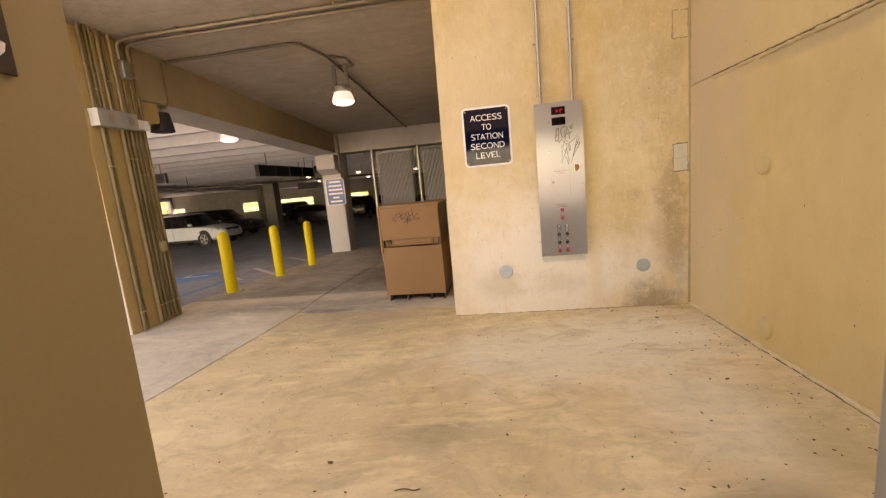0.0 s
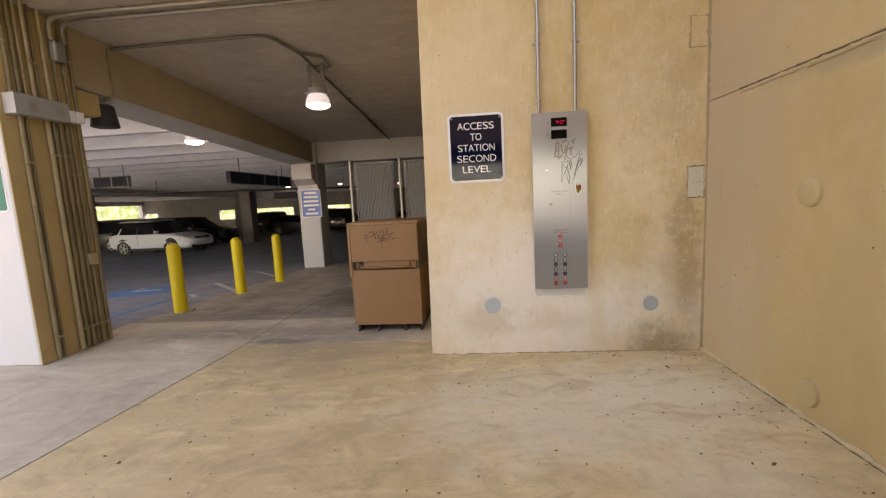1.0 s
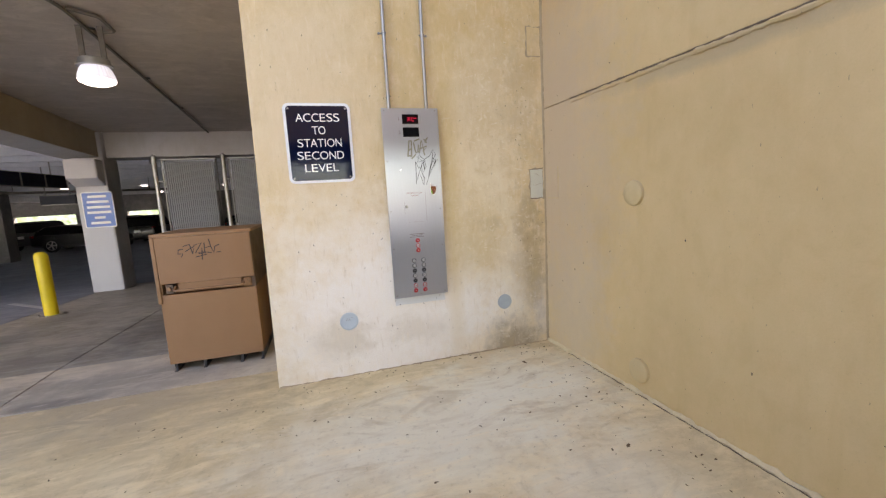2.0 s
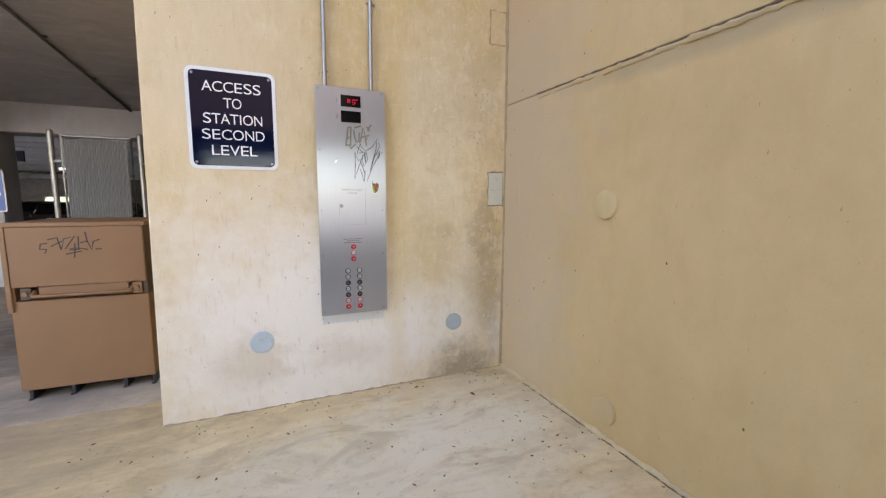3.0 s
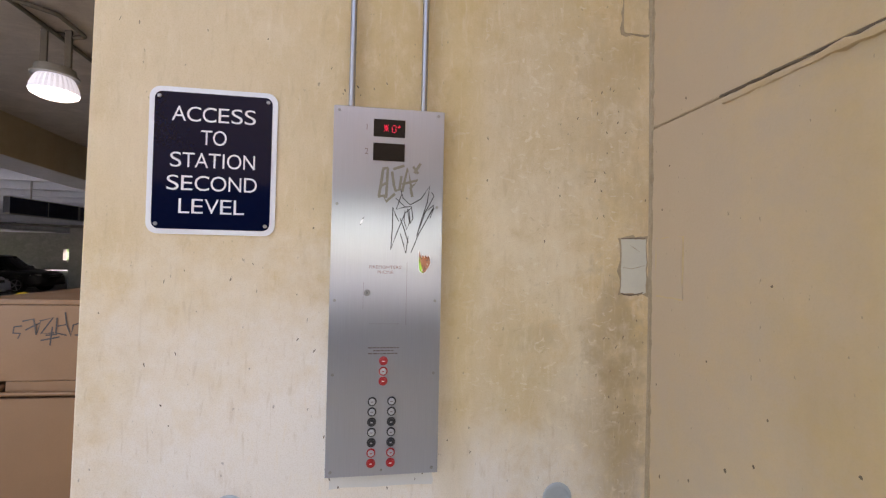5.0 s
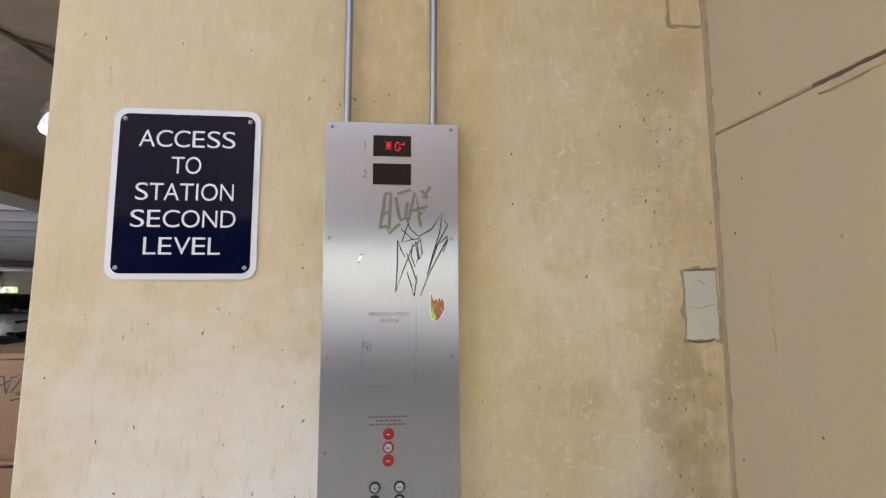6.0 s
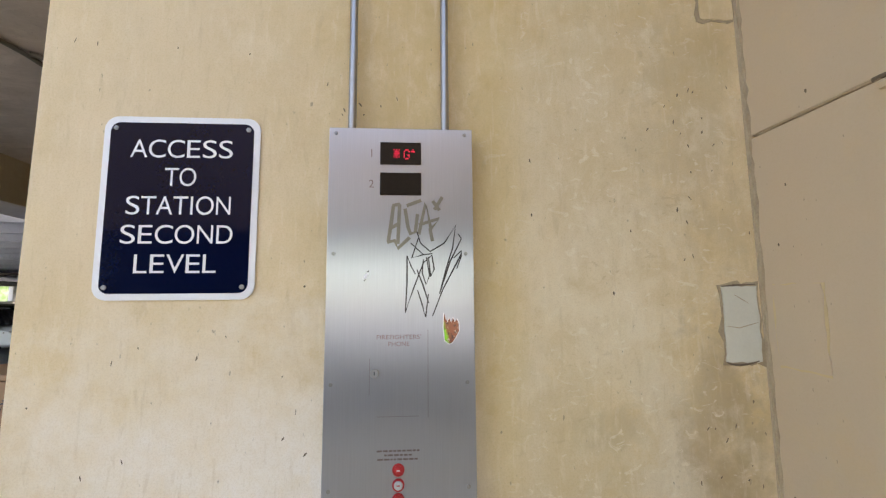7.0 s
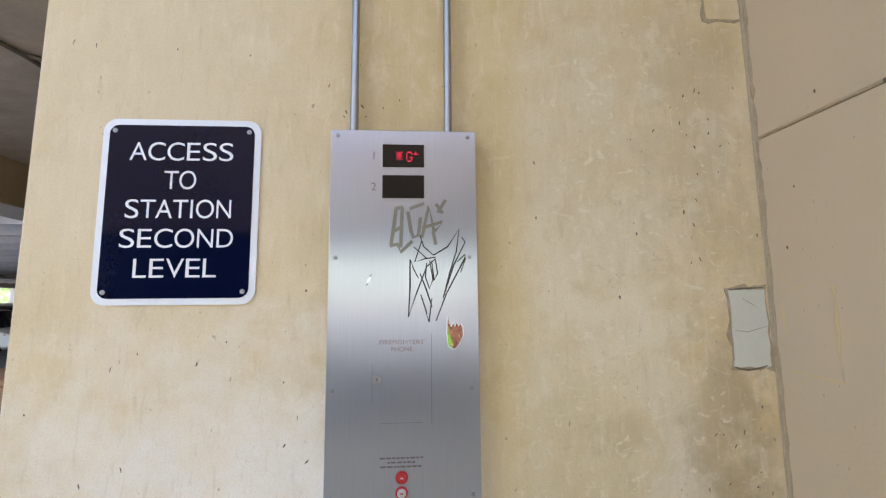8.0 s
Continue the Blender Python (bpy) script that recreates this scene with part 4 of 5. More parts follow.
for z, h, k in ((1.542, 0.262, 1), (2.80, 0.24, 2)):
    w = thing("wall_patch", "pale rough patch let into the wall beside the corner", "wall patch", (1.957, WALL_Y, z), "wall patches")
    part("mortar", rough_plate(0.152, h + 0.022, 0.003, 0.009, k + 10), caulk, w, "dark crumbling rim")
    part("plate", rough_plate(0.130, h, 0.006, 0.003, k), patch_mat if k == 1 else wall_north_mat, w)


cracks = thing("wall_crack", "fine dark cracks across the pale wall patch", "crack", (1.957, WALL_Y, 1.542))
for stroke, w, m in (([(-0.055, -0.008), (-0.01, -0.014), (0.02, -0.006), (0.06, 0.004)], 0.0035, caulk), ([(-0.02, 0.10), (0.005, 0.085), (0.03, 0.07)], 0.003, caulk),
                     ([(-0.066, -0.13), (-0.052, -0.137), (-0.02, -0.141), (0.01, -0.138), (0.05, -0.128)], 0.008, seam_dark), ([(-0.067, 0.13), (-0.02, 0.134), (0.06, 0.137)], 0.007, seam_dark),
                     ([(-0.068, -0.11), (-0.073, -0.04), (-0.068, 0.02)], 0.007, caulk)):
    part("line", bm_stroke([stroke], w, 0.5), m, cracks, at=(0, -0.0072, 0))
streak = thing("wall_streak", "thin dark run mark on the ochre wall beside the corner", "stain", (EAST_X, 4.44, 1.53))
part("line", bm_stroke([[(-0.014, 0.045), (-0.012, 0.025), (0.002, 0.008), (0.010, -0.012), (0.013, -0.030), (0.017, -0.048)]], 0.005, 0.5), seam_dark, streak, at=Matrix.Translation((-0.002, 0, 0)) @ Matrix.Rotation(radians(-90), 4, "Z"))
part("spot", bm_cyl(0.008, 0.001, (-0.0015, 0.013, 0.046), "X", 9), seam_dark, streak)


def bead(path, r, jag, material, name, label, seed):
    """An uneven bead of filler along a path."""
    q = random.Random(seed)
    a, b = Vector(path[0]), Vector(path[1])
    n = max(8, int((b - a).length / 0.035))
    bm = bmesh.new()
    d = (b - a).normalized()
    u = d.orthogonal().normalized()
    v = d.cross(u)
    rings = []
    for i in range(n + 1):
        p = a + (b - a) * i / n + u * q.uniform(-jag, jag) + v * q.uniform(-jag, jag)
        rr = r * q.uniform(0.6, 1.35)
        rings.append([bm.verts.new(p + rr * (math.cos(k * math.tau / 6) * u + math.sin(k * math.tau / 6) * v)) for k in range(6)])
    for s, t in zip(rings, rings[1:]):
        for k in range(6):
            bm.faces.new((s[k], s[(k + 1) % 6], t[(k + 1) % 6], t[k]))
    bm.faces.new(rings[0][::-1]), bm.faces.new(rings[-1])
    bmesh.ops.recalc_face_normals(bm, faces=bm.faces)
    ob = tagged(new(name, mesh_of(name, bm, material, True)), label, "trim", kind="structure")
    return ob


bead((( EAST_X + 0.002, WALL_Y - 0.002, 0.0), (EAST_X + 0.002, WALL_Y - 0.002, 3.7)), 0.011, 0.003, caulk, "trim_corner", "dirty brown filler in the wall corner", 1)
bead(((EAST_X + 0.004, 0.9, 2.217), (EAST_X + 0.004, 4.22, 2.217)), 0.0065, 0.003, seam_dark, "trim_seam", "dark open seam across the ochre wall", 2)
bead(((EAST_X + 0.003, 4.20, 2.217), (EAST_X + 0.003, 4.6, 2.217)), 0.0045, 0.002, caulk, "trim_seam_end", "thin cracked end of the wall seam", 21)
bead(((EAST_X + 0.002, 0.9, 2.200), (EAST_X + 0.003, 4.2, 2.196)), 0.015, 0.005, wall_east_mat, "trim_seam_filler", "lumpy filler under the wall seam", 3)
bead(((EAST_X - 0.032, 0.9, 0.002), (EAST_X - 0.020, 4.3, 0.002)), 0.0035, 0.004, seam_dark, "trim_base_gap", "dark crack between filler and floor", 8)
bead(((EAST_X - 0.008, 0.9, 0.004), (EAST_X, WALL_Y, 0.004)), 0.022, 0.005, caulk_pale, "trim_base", "pale crumbling filler at the foot of the ochre wall", 4)
bead(((-0.455, WALL_Y, 0.0), (EAST_X, WALL_Y, 0.0)), 0.008, 0.004, caulk, "trim_base_north", "dirty filler at the foot of the cream wall", 5)

strip = tagged(new("trim_corner_strip", mesh_of("trim_corner_strip", rough_plate(0.017, 3.7, 0.004, 0.005, 31), corner_fill)), "dirty brown filler strip beside the wall corner", "trim", kind="structure")
strip.location = (EAST_X - 0.009, WALL_Y, 1.86)
ghost = thing("paint_ghost", "pale unpainted strip under the control panel", "paint mark", (PX, WALL_Y, 0.592))
part("strip", rough_plate(0.45, 0.075, 0.0012, 0.004, 41), plain("pale_bluish_paint", (0.66, 0.66, 0.62), (0.74, 0.73, 0.68), 0.7, 0, 7, 0.1), ghost)

# chipped spots in the paint
rc = random.Random(12)
bm = bmesh.new()
spots = [(0.548, 0.597), (0.585, 0.56), (0.918, 0.578), (0.95, 0.60), (0.56, 1.25), (0.45, 0.9), (0.40, 1.2), (0.47, 1.15), (0.30, 0.5), (0.52, 0.78), (1.0, 0.62), (-0.2, 1.1), (-0.1, 0.85), (0.21, 1.52)]
spots += [(rc.uniform(-0.4, 1.95), rc.uniform(0.3, 3.0)) for _ in range(34)] + [(rc.uniform(0.55, 0.98), rc.uniform(2.25, 2.34)) for _ in range(7)]
spots = [s for s in spots if not (-0.25 < s[0] < 0.33 and 1.6 < s[1] < 2.3) and not (0.52 < s[0] < 1.03 and 0.6 < s[1] < 2.23)]
spots += [(rc.gauss(1.80, 0.09), rc.uniform(1.75, 2.45)) for _ in range(22)] + [(rc.gauss(1.90, 0.05), rc.uniform(0.6, 1.35)) for _ in range(16)]
for x, z in spots:
    l, w, a = rc.uniform(0.006, 0.022), rc.uniform(0.003, 0.007), rc.gauss(0.1, 0.35)
    o = [Vector((x, 0, z)) + Matrix.Rotation(a, 3, "Y") @ Vector((w / 2 * math.cos(t) * rc.uniform(0.6, 1.3), 0, l / 2 * math.sin(t) * rc.uniform(0.7, 1.2))) for t in (0, 1, 2, 3, 4, 5)]
    bm.faces.new([bm.verts.new((p.x, WALL_Y - 0.0015, p.z)) for p in o])
tagged(new("paint_chips", mesh_of("paint_chips", bm, plain("chip_brown", (0.12, 0.085, 0.05), (0.20, 0.15, 0.09), 0.9))), "small dark chips in the cream paint", "paint chips", kind="stuff")

bm = bmesh.new()
for k in range(26):
    y, z = (4.63 - abs(rc.gauss(0, 0.5)) - 0.05, rc.uniform(0.4, 2.9)) if k < 18 else (rc.uniform(1.5, 4.4), rc.uniform(0.3, 2.1))
    l, w = rc.uniform(0.005, 0.02), rc.uniform(0.003, 0.006)
    bm.faces.new([bm.verts.new((EAST_X - 0.0015, y + w * math.cos(t) * rc.uniform(0.6, 1.3), z + l / 2 * math.sin(t) * rc.uniform(0.7, 1.2))) for t in (0, 1, 2, 3, 4, 5)])
tagged(new("paint_chips", mesh_of("paint_chips", bm, bpy.data.materials["chip_brown"])), "small dark chips in the ochre paint", "paint chips", kind="stuff")
faint = thing("wall_patch", "painted-over patch on the ochre wall beside the corner", "wall patch", (EAST_X, 4.50, 1.54), "wall patches")
part("rim", rough_plate(0.178, 0.278, 0.002, 0.005, 52), disc_cream, faint, "faint uneven rim", at=Matrix.Rotation(radians(-90), 4, "Z"))
part("plate", rough_plate(0.17, 0.27, 0.004, 0.004, 51), wall_east_mat, faint, at=Matrix.Rotation(radians(-90), 4, "Z"))

# litter on the floor
rl = random.Random(7)
bm = bmesh.new()
for k in range(445):
    if k < 320:
        x, y = rl.uniform(-2.4, 2.0), rl.uniform(0.9, 4.6)
    elif k < 424:
        x, y = EAST_X - abs(rl.gauss(0, 0.35)) - 0.02, rl.uniform(1.0, 4.6)
    else:
        x, y = rl.uniform(-0.4, 2.0), WALL_Y - abs(rl.gauss(0, 0.09)) - 0.01
    s = rl.uniform(0.003, 0.008) * (2.2 if rl.random() < 0.07 else 1)
    a = rl.uniform(0, 6.28)
    e = rl.uniform(1.2, 3.0)
    pts = [(s * e * math.cos(t) * rl.uniform(0.5, 1), s * math.sin(t) * rl.uniform(0.6, 1)) for t in (0, 1.1, 2.2, 3.3, 4.4, 5.4)]
    lift_z = [0.0015 + rl.uniform(0, 0.006) for _ in pts]
    bm.faces.new([bm.verts.new((x + p * math.cos(a) - q * math.sin(a), y + p * math.sin(a) + q * math.cos(a), h)) for (p, q), h in zip(pts, lift_z)])
tagged(new("leaf_litter", mesh_of("leaf_litter", bm, leaf_brown)), "dry leaf bits and grit scattered on the concrete floor", "litter", kind="stuff")
twig = thing("twig", "thin dry twig lying on the concrete floor", "twig", (-0.55, 1.95, 0.006))
part("stem", bm_tube(curved([(0, 0, 0), (0.05, 0.01, 0.004), (0.10, 0.0, 0.0), (0.13, 0.012, 0.001)], 0.03), 0.003, 6), leaf_brown, twig)


# ---- tool cabinet and fence ----
def tool_cabinet():
    w, d, h0, h = 0.80, 0.78, 0.085, 1.285
    s = thing("tool_cabinet", "brown steel site tool cabinet with scrawl, standing on skids", "cabinet", (-1.045, 5.37, 0), rz=-1.5)
    part("body", bm_span(-w / 2, w / 2, 0.0, d, h0, 0.735, 0.006), box_tan, s)
    part("side", bm_span(-w / 2, -w / 2 + 0.03, 0.002, d, 0.736, h - 0.03, 0.003), box_tan, s)
    # right side darkened in its colour to stand in for shade
    part("side", bm_span(w / 2 - 0.03, w / 2, 0.002, d, 0.736, h - 0.03, 0.003), box_dark, s, "brown side with its shade put into the colour")
    part("back", bm_span(-w / 2 + 0.03, w / 2 - 0.03, d - 0.02, d, 0.736, h - 0.03), box_tan, s)
    part("recess", bm_span(-w / 2 + 0.031, w / 2 - 0.031, 0.07, 0.09, 0.736, 0.83), box_tan, s)
    lid = part("lid", bm_span(-w / 2 - 0.012, w / 2 + 0.012, -0.012, d, h - 0.03, h, 0.005), box_tan, s)
    part("lid_front", bm_span(-w / 2 + 0.02, w / 2 - 0.005, -0.014, 0.05, 0.835, h - 0.032, 0.005), box_tan, lid)
    part("lid_lip", bm_span(-w / 2 - 0.012, -w / 2 + 0.018, -0.018, 0.05, 0.66, h - 0.031, 0.004), box_tan, lid)
    part("lid_cheek", bm_span(-w / 2 - 0.014, -w / 2 - 0.002, -0.01, 0.12, 1.12, h - 0.031, 0.003), box_tan, lid)
    handle = part("handle", bm_tube(curved([(-0.27, 0.02, 0.80), (-0.27, -0.035, 0.772), (0.30, -0.035, 0.772), (0.30, 0.02, 0.80)], 0.02), 0.012, 10), box_tan, s, smooth=True)
    part("handle_plate", bm_span(-0.24, 0.28, -0.004, 0.004, 0.762, 0.832, 0.002), box_tan, handle)
    for x in (-0.31, 0.335):
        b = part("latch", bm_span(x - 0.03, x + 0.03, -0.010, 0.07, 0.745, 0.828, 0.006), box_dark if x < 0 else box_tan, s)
        part("latch_bolt", bm_cyl(0.016, 0.03, (x, -0.015, 0.79), "Y", 12), box_tan, b)
    part("scrawl", bm_stroke([[(-0.159, 1.139), (-0.198, 1.134), (-0.203, 1.100), (-0.166, 1.097), (-0.178, 1.069)],
        [(-0.159, 1.164), (-0.103, 1.177), (-0.087, 1.091)],
        [(-0.143, 1.116), (-0.068, 1.157), (-0.087, 1.091)],
        [(-0.072, 1.166), (-0.005, 1.186), (-0.064, 1.096), (0.003, 1.101)],
        [(0.015, 1.184), (0.011, 1.100), (0.066, 1.087)],
        [(0.055, 1.215), (0.064, 1.147), (0.020, 1.138)],
        [(0.064, 1.147), (0.087, 1.084), (0.098, 1.144), (0.136, 1.158)],
        [(-0.007, 1.135), (-0.016, 1.031)],
        [(-0.064, 1.059), (0.031, 1.078)],
        [(-0.040, 1.087), (0.019, 1.093)],
        [(0.107, 1.089), (0.145, 1.089)]], 0.0095, 0.2), ink, lid, "dark marker scrawl", at=(0.0, -0.0165, 0.0))
    for x in (-0.36, -0.12, 0.20, 0.385):
        part("skid", bm_prism([(x - 0.014, h0), (x + 0.012, h0), (x + 0.006, 0.0), (x - 0.022, 0.0), (x - 0.022, 0.008), (x - 0.010, 0.012)], 0.7), black, s, "black steel skid", at=(0, 0.03, 0))
    return s


tool_cabinet()

FENCE_Y = 9.25
fz = deck_z(FENCE_Y)
fence = thing("fence", "chain-link fence with grey privacy slats and steel posts", "fence", (0, FENCE_Y, fz))
for x in (-2.53, -1.49):
    post = part("post", bm_cyl(0.035, 2.50, (x, 0, 1.25), "Z", 16), galv, fence, smooth=True)
    part("post_cap", bm_lathe([(0.039, 2.49), (0.039, 2.52), (0.02, 2.545), (0.003, 2.55)], 16), galv, post, smooth=True, at=(x, 0, 0))
for x0, x1 in ((-2.42, -1.60), (-1.40, -0.50)):
    gate = part("panel_frame", bm_tube([(x0, 0, 0.1), (x0, 0, 2.46), (x1, 0, 2.46), (x1, 0, 0.1), (x0, 0, 0.1)], 0.021, 10), galv, fence, smooth=True)
    for z in (0.5, 1.25, 2.1):
        part("clamp", bm_box(0.08, 0.05, 0.03, (x0 - 0.045, 0, z), 0.004), zinc_dull, gate)
    n = int((x1 - x0 - 0.06) / 0.031)
    shared = None
    for k in range(n):
        if shared is None:
            slat_bm = bm_prism([(-0.0148, 0.0), (0, -0.016), (0.0148, 0.0), (0.0148, 0.004), (-0.0148, 0.004)], 2.30, "Y")
            for v in slat_bm.verts:
                v.co = (v.co.x, v.co.z, v.co.y)
            bmesh.ops.recalc_face_normals(slat_bm, faces=slat_bm.faces)
            sl = part("slat", slat_bm, slat_mat, gate)
            shared = sl.data
        else:
            sl = new("slat", shared)
            sl.parent = gate
        sl.matrix_local = Matrix.Translation((x0 + 0.04 + 0.031 * k, 0, 0.12))
    wires = bmesh.new()
    for k in range(int((x1 - x0) / 0.10) + 1):
        for s in (-1, 1):
            x = x0 + 0.10 * k
            zz = 0.15
            while zz < 2.35:
                xa, xb = x, x + s * 0.05
                if x0 < min(xa, xb) and max(xa, xb) < x1:
                    bm_tube([(xa, -0.016, zz), (xb, -0.016, zz + 0.055), (xa, -0.016, zz + 0.11)], 0.0022, 3, wires)
                zz += 0.11
    part("mesh_wire", wires, zinc_dull, gate)["kind"] = "stuff"


# ---- bollards, column fittings, lamps ----
def bollard():
    b = thing("bollard", "yellow painted steel bollard with a domed top", "bollard", (0, 0, 0), "bollards along the walkway")
    part("post", bm_lathe([(0.094, 0.0), (0.094, 0.98), (0.088, 1.02), (0.07, 1.05), (0.04, 1.068), (0.005, 1.073)], 28), yellow, b, smooth=True)
    part("base_plate", bm_box(0.30, 0.30, 0.012, (0, 0, 0.006), 0.003), walk_mat, b, "pale base plate")
    for x in (-0.12, 0.12):
        for y in (-0.12, 0.12):
            part("bolt", bm_cyl(0.014, 0.022, (x, y, 0.02), "Z", 6), zinc_dull, b)
    return b


first = bollard()
first.matrix_world = pose(-4.56, 6.62, deck_z(6.62))
for x, y, rz in ((-4.50, 8.15, 20), (-4.40, 9.5, 50), (-6.45, 4.88, 10), (-8.2, 4.95, 30)):
    copy_thing(first, pose(x, y, deck_z(y), 0, 0, rz))

# conduits on the tan side of the column
CX = COL_X1
gutter = thing("junction_box", "grey steel wiring trough on the column above head height", "junction box", (CX, 4.92, 2.64))
part("trough", bm_span(0.0, 0.13, -0.33, 0.21, -0.10, 0.10, 0.004), trough_grey, gutter)
for y in (-0.15, 0.12):
    part("cover_label", bm_span(0.130, 0.132, y - 0.05, y + 0.03, -0.05, 0.045), conduit_grey, gutter)
small = thing("junction_box", "two small white electrical boxes beside the trough", "junction box", (CX, 5.225, 2.62))
part("box", bm_span(0.0, 0.12, -0.085, -0.005, -0.06, 0.06, 0.004), sign_white, small)
part("box", bm_span(0.0, 0.12, 0.005, 0.085, -0.06, 0.06, 0.004), sign_white, small)
upper = thing("junction_box", "grey conduit body high on the column", "junction box", (CX, 5.18, 3.30))
part("box", bm_box(0.09, 0.13, 0.22, (0.05, 0, 0), 0.02), zinc_dull, upper)
outlet = thing("junction_box", "tan outlet box at waist height on the column", "junction box", (CX, 5.22, 1.02))
part("box", bm_box(0.07, 0.10, 0.14, (0.035, 0, 0), 0.008), conduit_tan, outlet)
for y, z0, z1, r in ((4.66, 2.74, 3.70, 0.019), (4.74, 2.74, 3.70, 0.019), (4.80, 2.74, 3.70, 0.015), (4.88, 2.74, 3.70, 0.019), (4.94, 2.74, 3.69, 0.015), (5.04, 2.74, 3.69, 0.019), (5.14, 2.74, 3.2, 0.017), (5.24, 2.68, 3.68, 0.017), (5.33, 2.68, 3.68, 0.017),
                     (4.70, 0.02, 2.54, 0.024), (4.76, 0.02, 2.54, 0.015), (4.96, 0.02, 2.54, 0.024), (5.03, 0.02, 2.54, 0.019), (5.10, 0.02, 2.54, 0.019), (5.17, 0.02, 2.54, 0.015), (5.23, 1.09, 2.56, 0.015), (5.23, 0.02, 0.95, 0.019), (5.31, 0.02, 2.56, 0.019)):
    c = thing("conduit", "tan painted conduit running up the column", "conduit", (CX, y, 0), "column conduits")
    part("pipe", bm_tube([(r + 0.008, 0, z0), (r + 0.008, 0, z1)], r, 10), conduit_tan if int(y * 50) % 4 == 0 else conduit_grimy, c, smooth=True)
    for z in ([2.98 + 0.13 * (int(y * 50) % 3)] if z0 > 2 else [0.25, 1.98 + 0.1 * (int(y * 50) % 3)]):
        if z0 < z < z1:
            part("strap", bm_box(0.012, r * 2 + 0.03, 0.02, (0.008 + r * 2, 0, z), 0.003), conduit_tan, c)

# conduits under the ceiling
for k, (y, x0) in enumerate(((5.12, -4.45), (5.26, -4.42))):
    c = thing("conduit", "long conduit fixed under the ceiling slab", "conduit", (0, 0, 0), "ceiling conduits")
    z = slab_z(y) - 0.035
    part("pipe", bm_tube(curved([(CX + 0.04, y + 0.02, 3.42), (CX + 0.05, y, z - 0.02), (x0 + 0.3, y, z), (-0.55, y + 0.01, z)], 0.16), 0.022, 12), conduit_grey, c, smooth=True)
    for x in (-3.6, -2.6, -1.6):
        part("strap", bm_box(0.03, 0.08, 0.02, (x, y, z + 0.018), 0.003), conduit_tan, c)
run = thing("conduit", "dark dusty conduit feeding the ceiling lamp", "conduit", (0, 0, 0), "ceiling conduits")
LX, LY = -2.25, 6.955
part("pipe", bm_tube(curved([(-4.52, 5.95, slab_z(5.95) - 0.03), (-2.45, 5.92, slab_z(5.92) - 0.03), (LX - 0.03, 6.5, slab_z(6.5) - 0.03), (LX, 12.18, slab_z(12.18) - 0.03)], 0.14), 0.019, 10), conduit_dark, run, smooth=True)
part("loop", bm_tube(curved([(LX, LY - 0.45, slab_z(LY - 0.45) - 0.03), (LX + 0.22, LY - 0.30, slab_z(LY - 0.3) - 0.035), (LX + 0.24, LY, slab_z(LY) - 0.05), (LX + 0.10, LY + 0.02, slab_z(LY) - 0.06), (LX + 0.10, LY + 0.02, slab_z(LY) - 0.34)], 0.035), 0.019, 10), conduit_dark, run, smooth=True)
for y in (7.0, 8.6, 10.2):
    part("strap", bm_box(0.07, 0.03, 0.02, (LX, y, slab_z(y) - 0.012), 0.003), conduit_dark, run)


def ceiling_lamp(x, y, top, drop, label, glowing):
    """A lamp with a ribbed bowl, hung on two stems."""
    s = thing("ceiling_lamp", label, "lamp", (x, y, top), "ceiling lamps")
    for dx in (-0.10, 0.10):
        part("stem", bm_box(0.055, 0.022, drop, (dx, 0, -drop / 2), 0.003), conduit_dark, s)
    part("housing", bm_lathe([(0.06, -drop + 0.03), (0.145, -drop + 0.02), (0.150, -drop - 0.035), (0.172, -drop - 0.042), (0.172, -drop - 0.060), (0.13, -drop - 0.062)], 32), zinc_dull, s, "grey metal housing", smooth=True)
    skirt = bm_lathe([(0.128, -drop - 0.058), (0.150, -drop - 0.095), (0.170, -drop - 0.15), (0.180, -drop - 0.205)], 56)
    for v in skirt.verts:
        if round(math.atan2(v.co.y, v.co.x) / math.tau * 56) % 2:
            v.co.x, v.co.y = v.co.x * 0.965, v.co.y * 0.965
    part("skirt", skirt, lamp_skirt, s, "ribbed glass skirt")
    part("bowl", bm_lathe([(0.174, -drop - 0.200), (0.168, -drop - 0.225), (0.12, -drop - 0.250), (0.05, -drop - 0.262), (0.005, -drop - 0.265)], 32), glowing, s, "glowing glass bowl", smooth=True)
    return s


ceiling_lamp(LX, LY, slab_z(LY), 0.38, "lit bowl lamp hanging under the ceiling slab", lamp_glow)
for x, y in ((-5.95, 9.4), (-7.7, 6.1), (-13.4, 10.2), (-12.8, 22.5), (-13.5, 30.0), (-9.6, 30), (-17, 40), (-12, 40.5), (-6, 34), (-28, 14), (-31, 26), (-19, 33)):
    ceiling_lamp(x, y, TEE_HIGH, 0.45, "lit bowl lamp hanging between the ceiling tees", deck_glow if y < 10 else lamp_glow)

flood = thing("flood_light", "black flood light under the beam beside the column", "lamp", (-4.66, 5.86, 2.98))
part("bracket", bm_cyl(0.03, 0.09, (0, 0, -0.04), "Z", 12), zinc_dull, flood, smooth=True)
part("housing", bm_lathe([(0.05, -0.07), (0.115, -0.085), (0.125, -0.12), (0.15, -0.31), (0.155, -0.345), (0.14, -0.35), (0.01, -0.345)], 20), black, flood, "black metal housing", smooth=True)
part("collar", bm_lathe([(0.06, -0.06), (0.08, -0.065), (0.08, -0.085), (0.06, -0.09)], 16), zinc_dull, flood)

drop = thing("conduit", "short conduit running down the beam face to the flood light", "conduit", (CX, 5.86, 0), "column conduits")
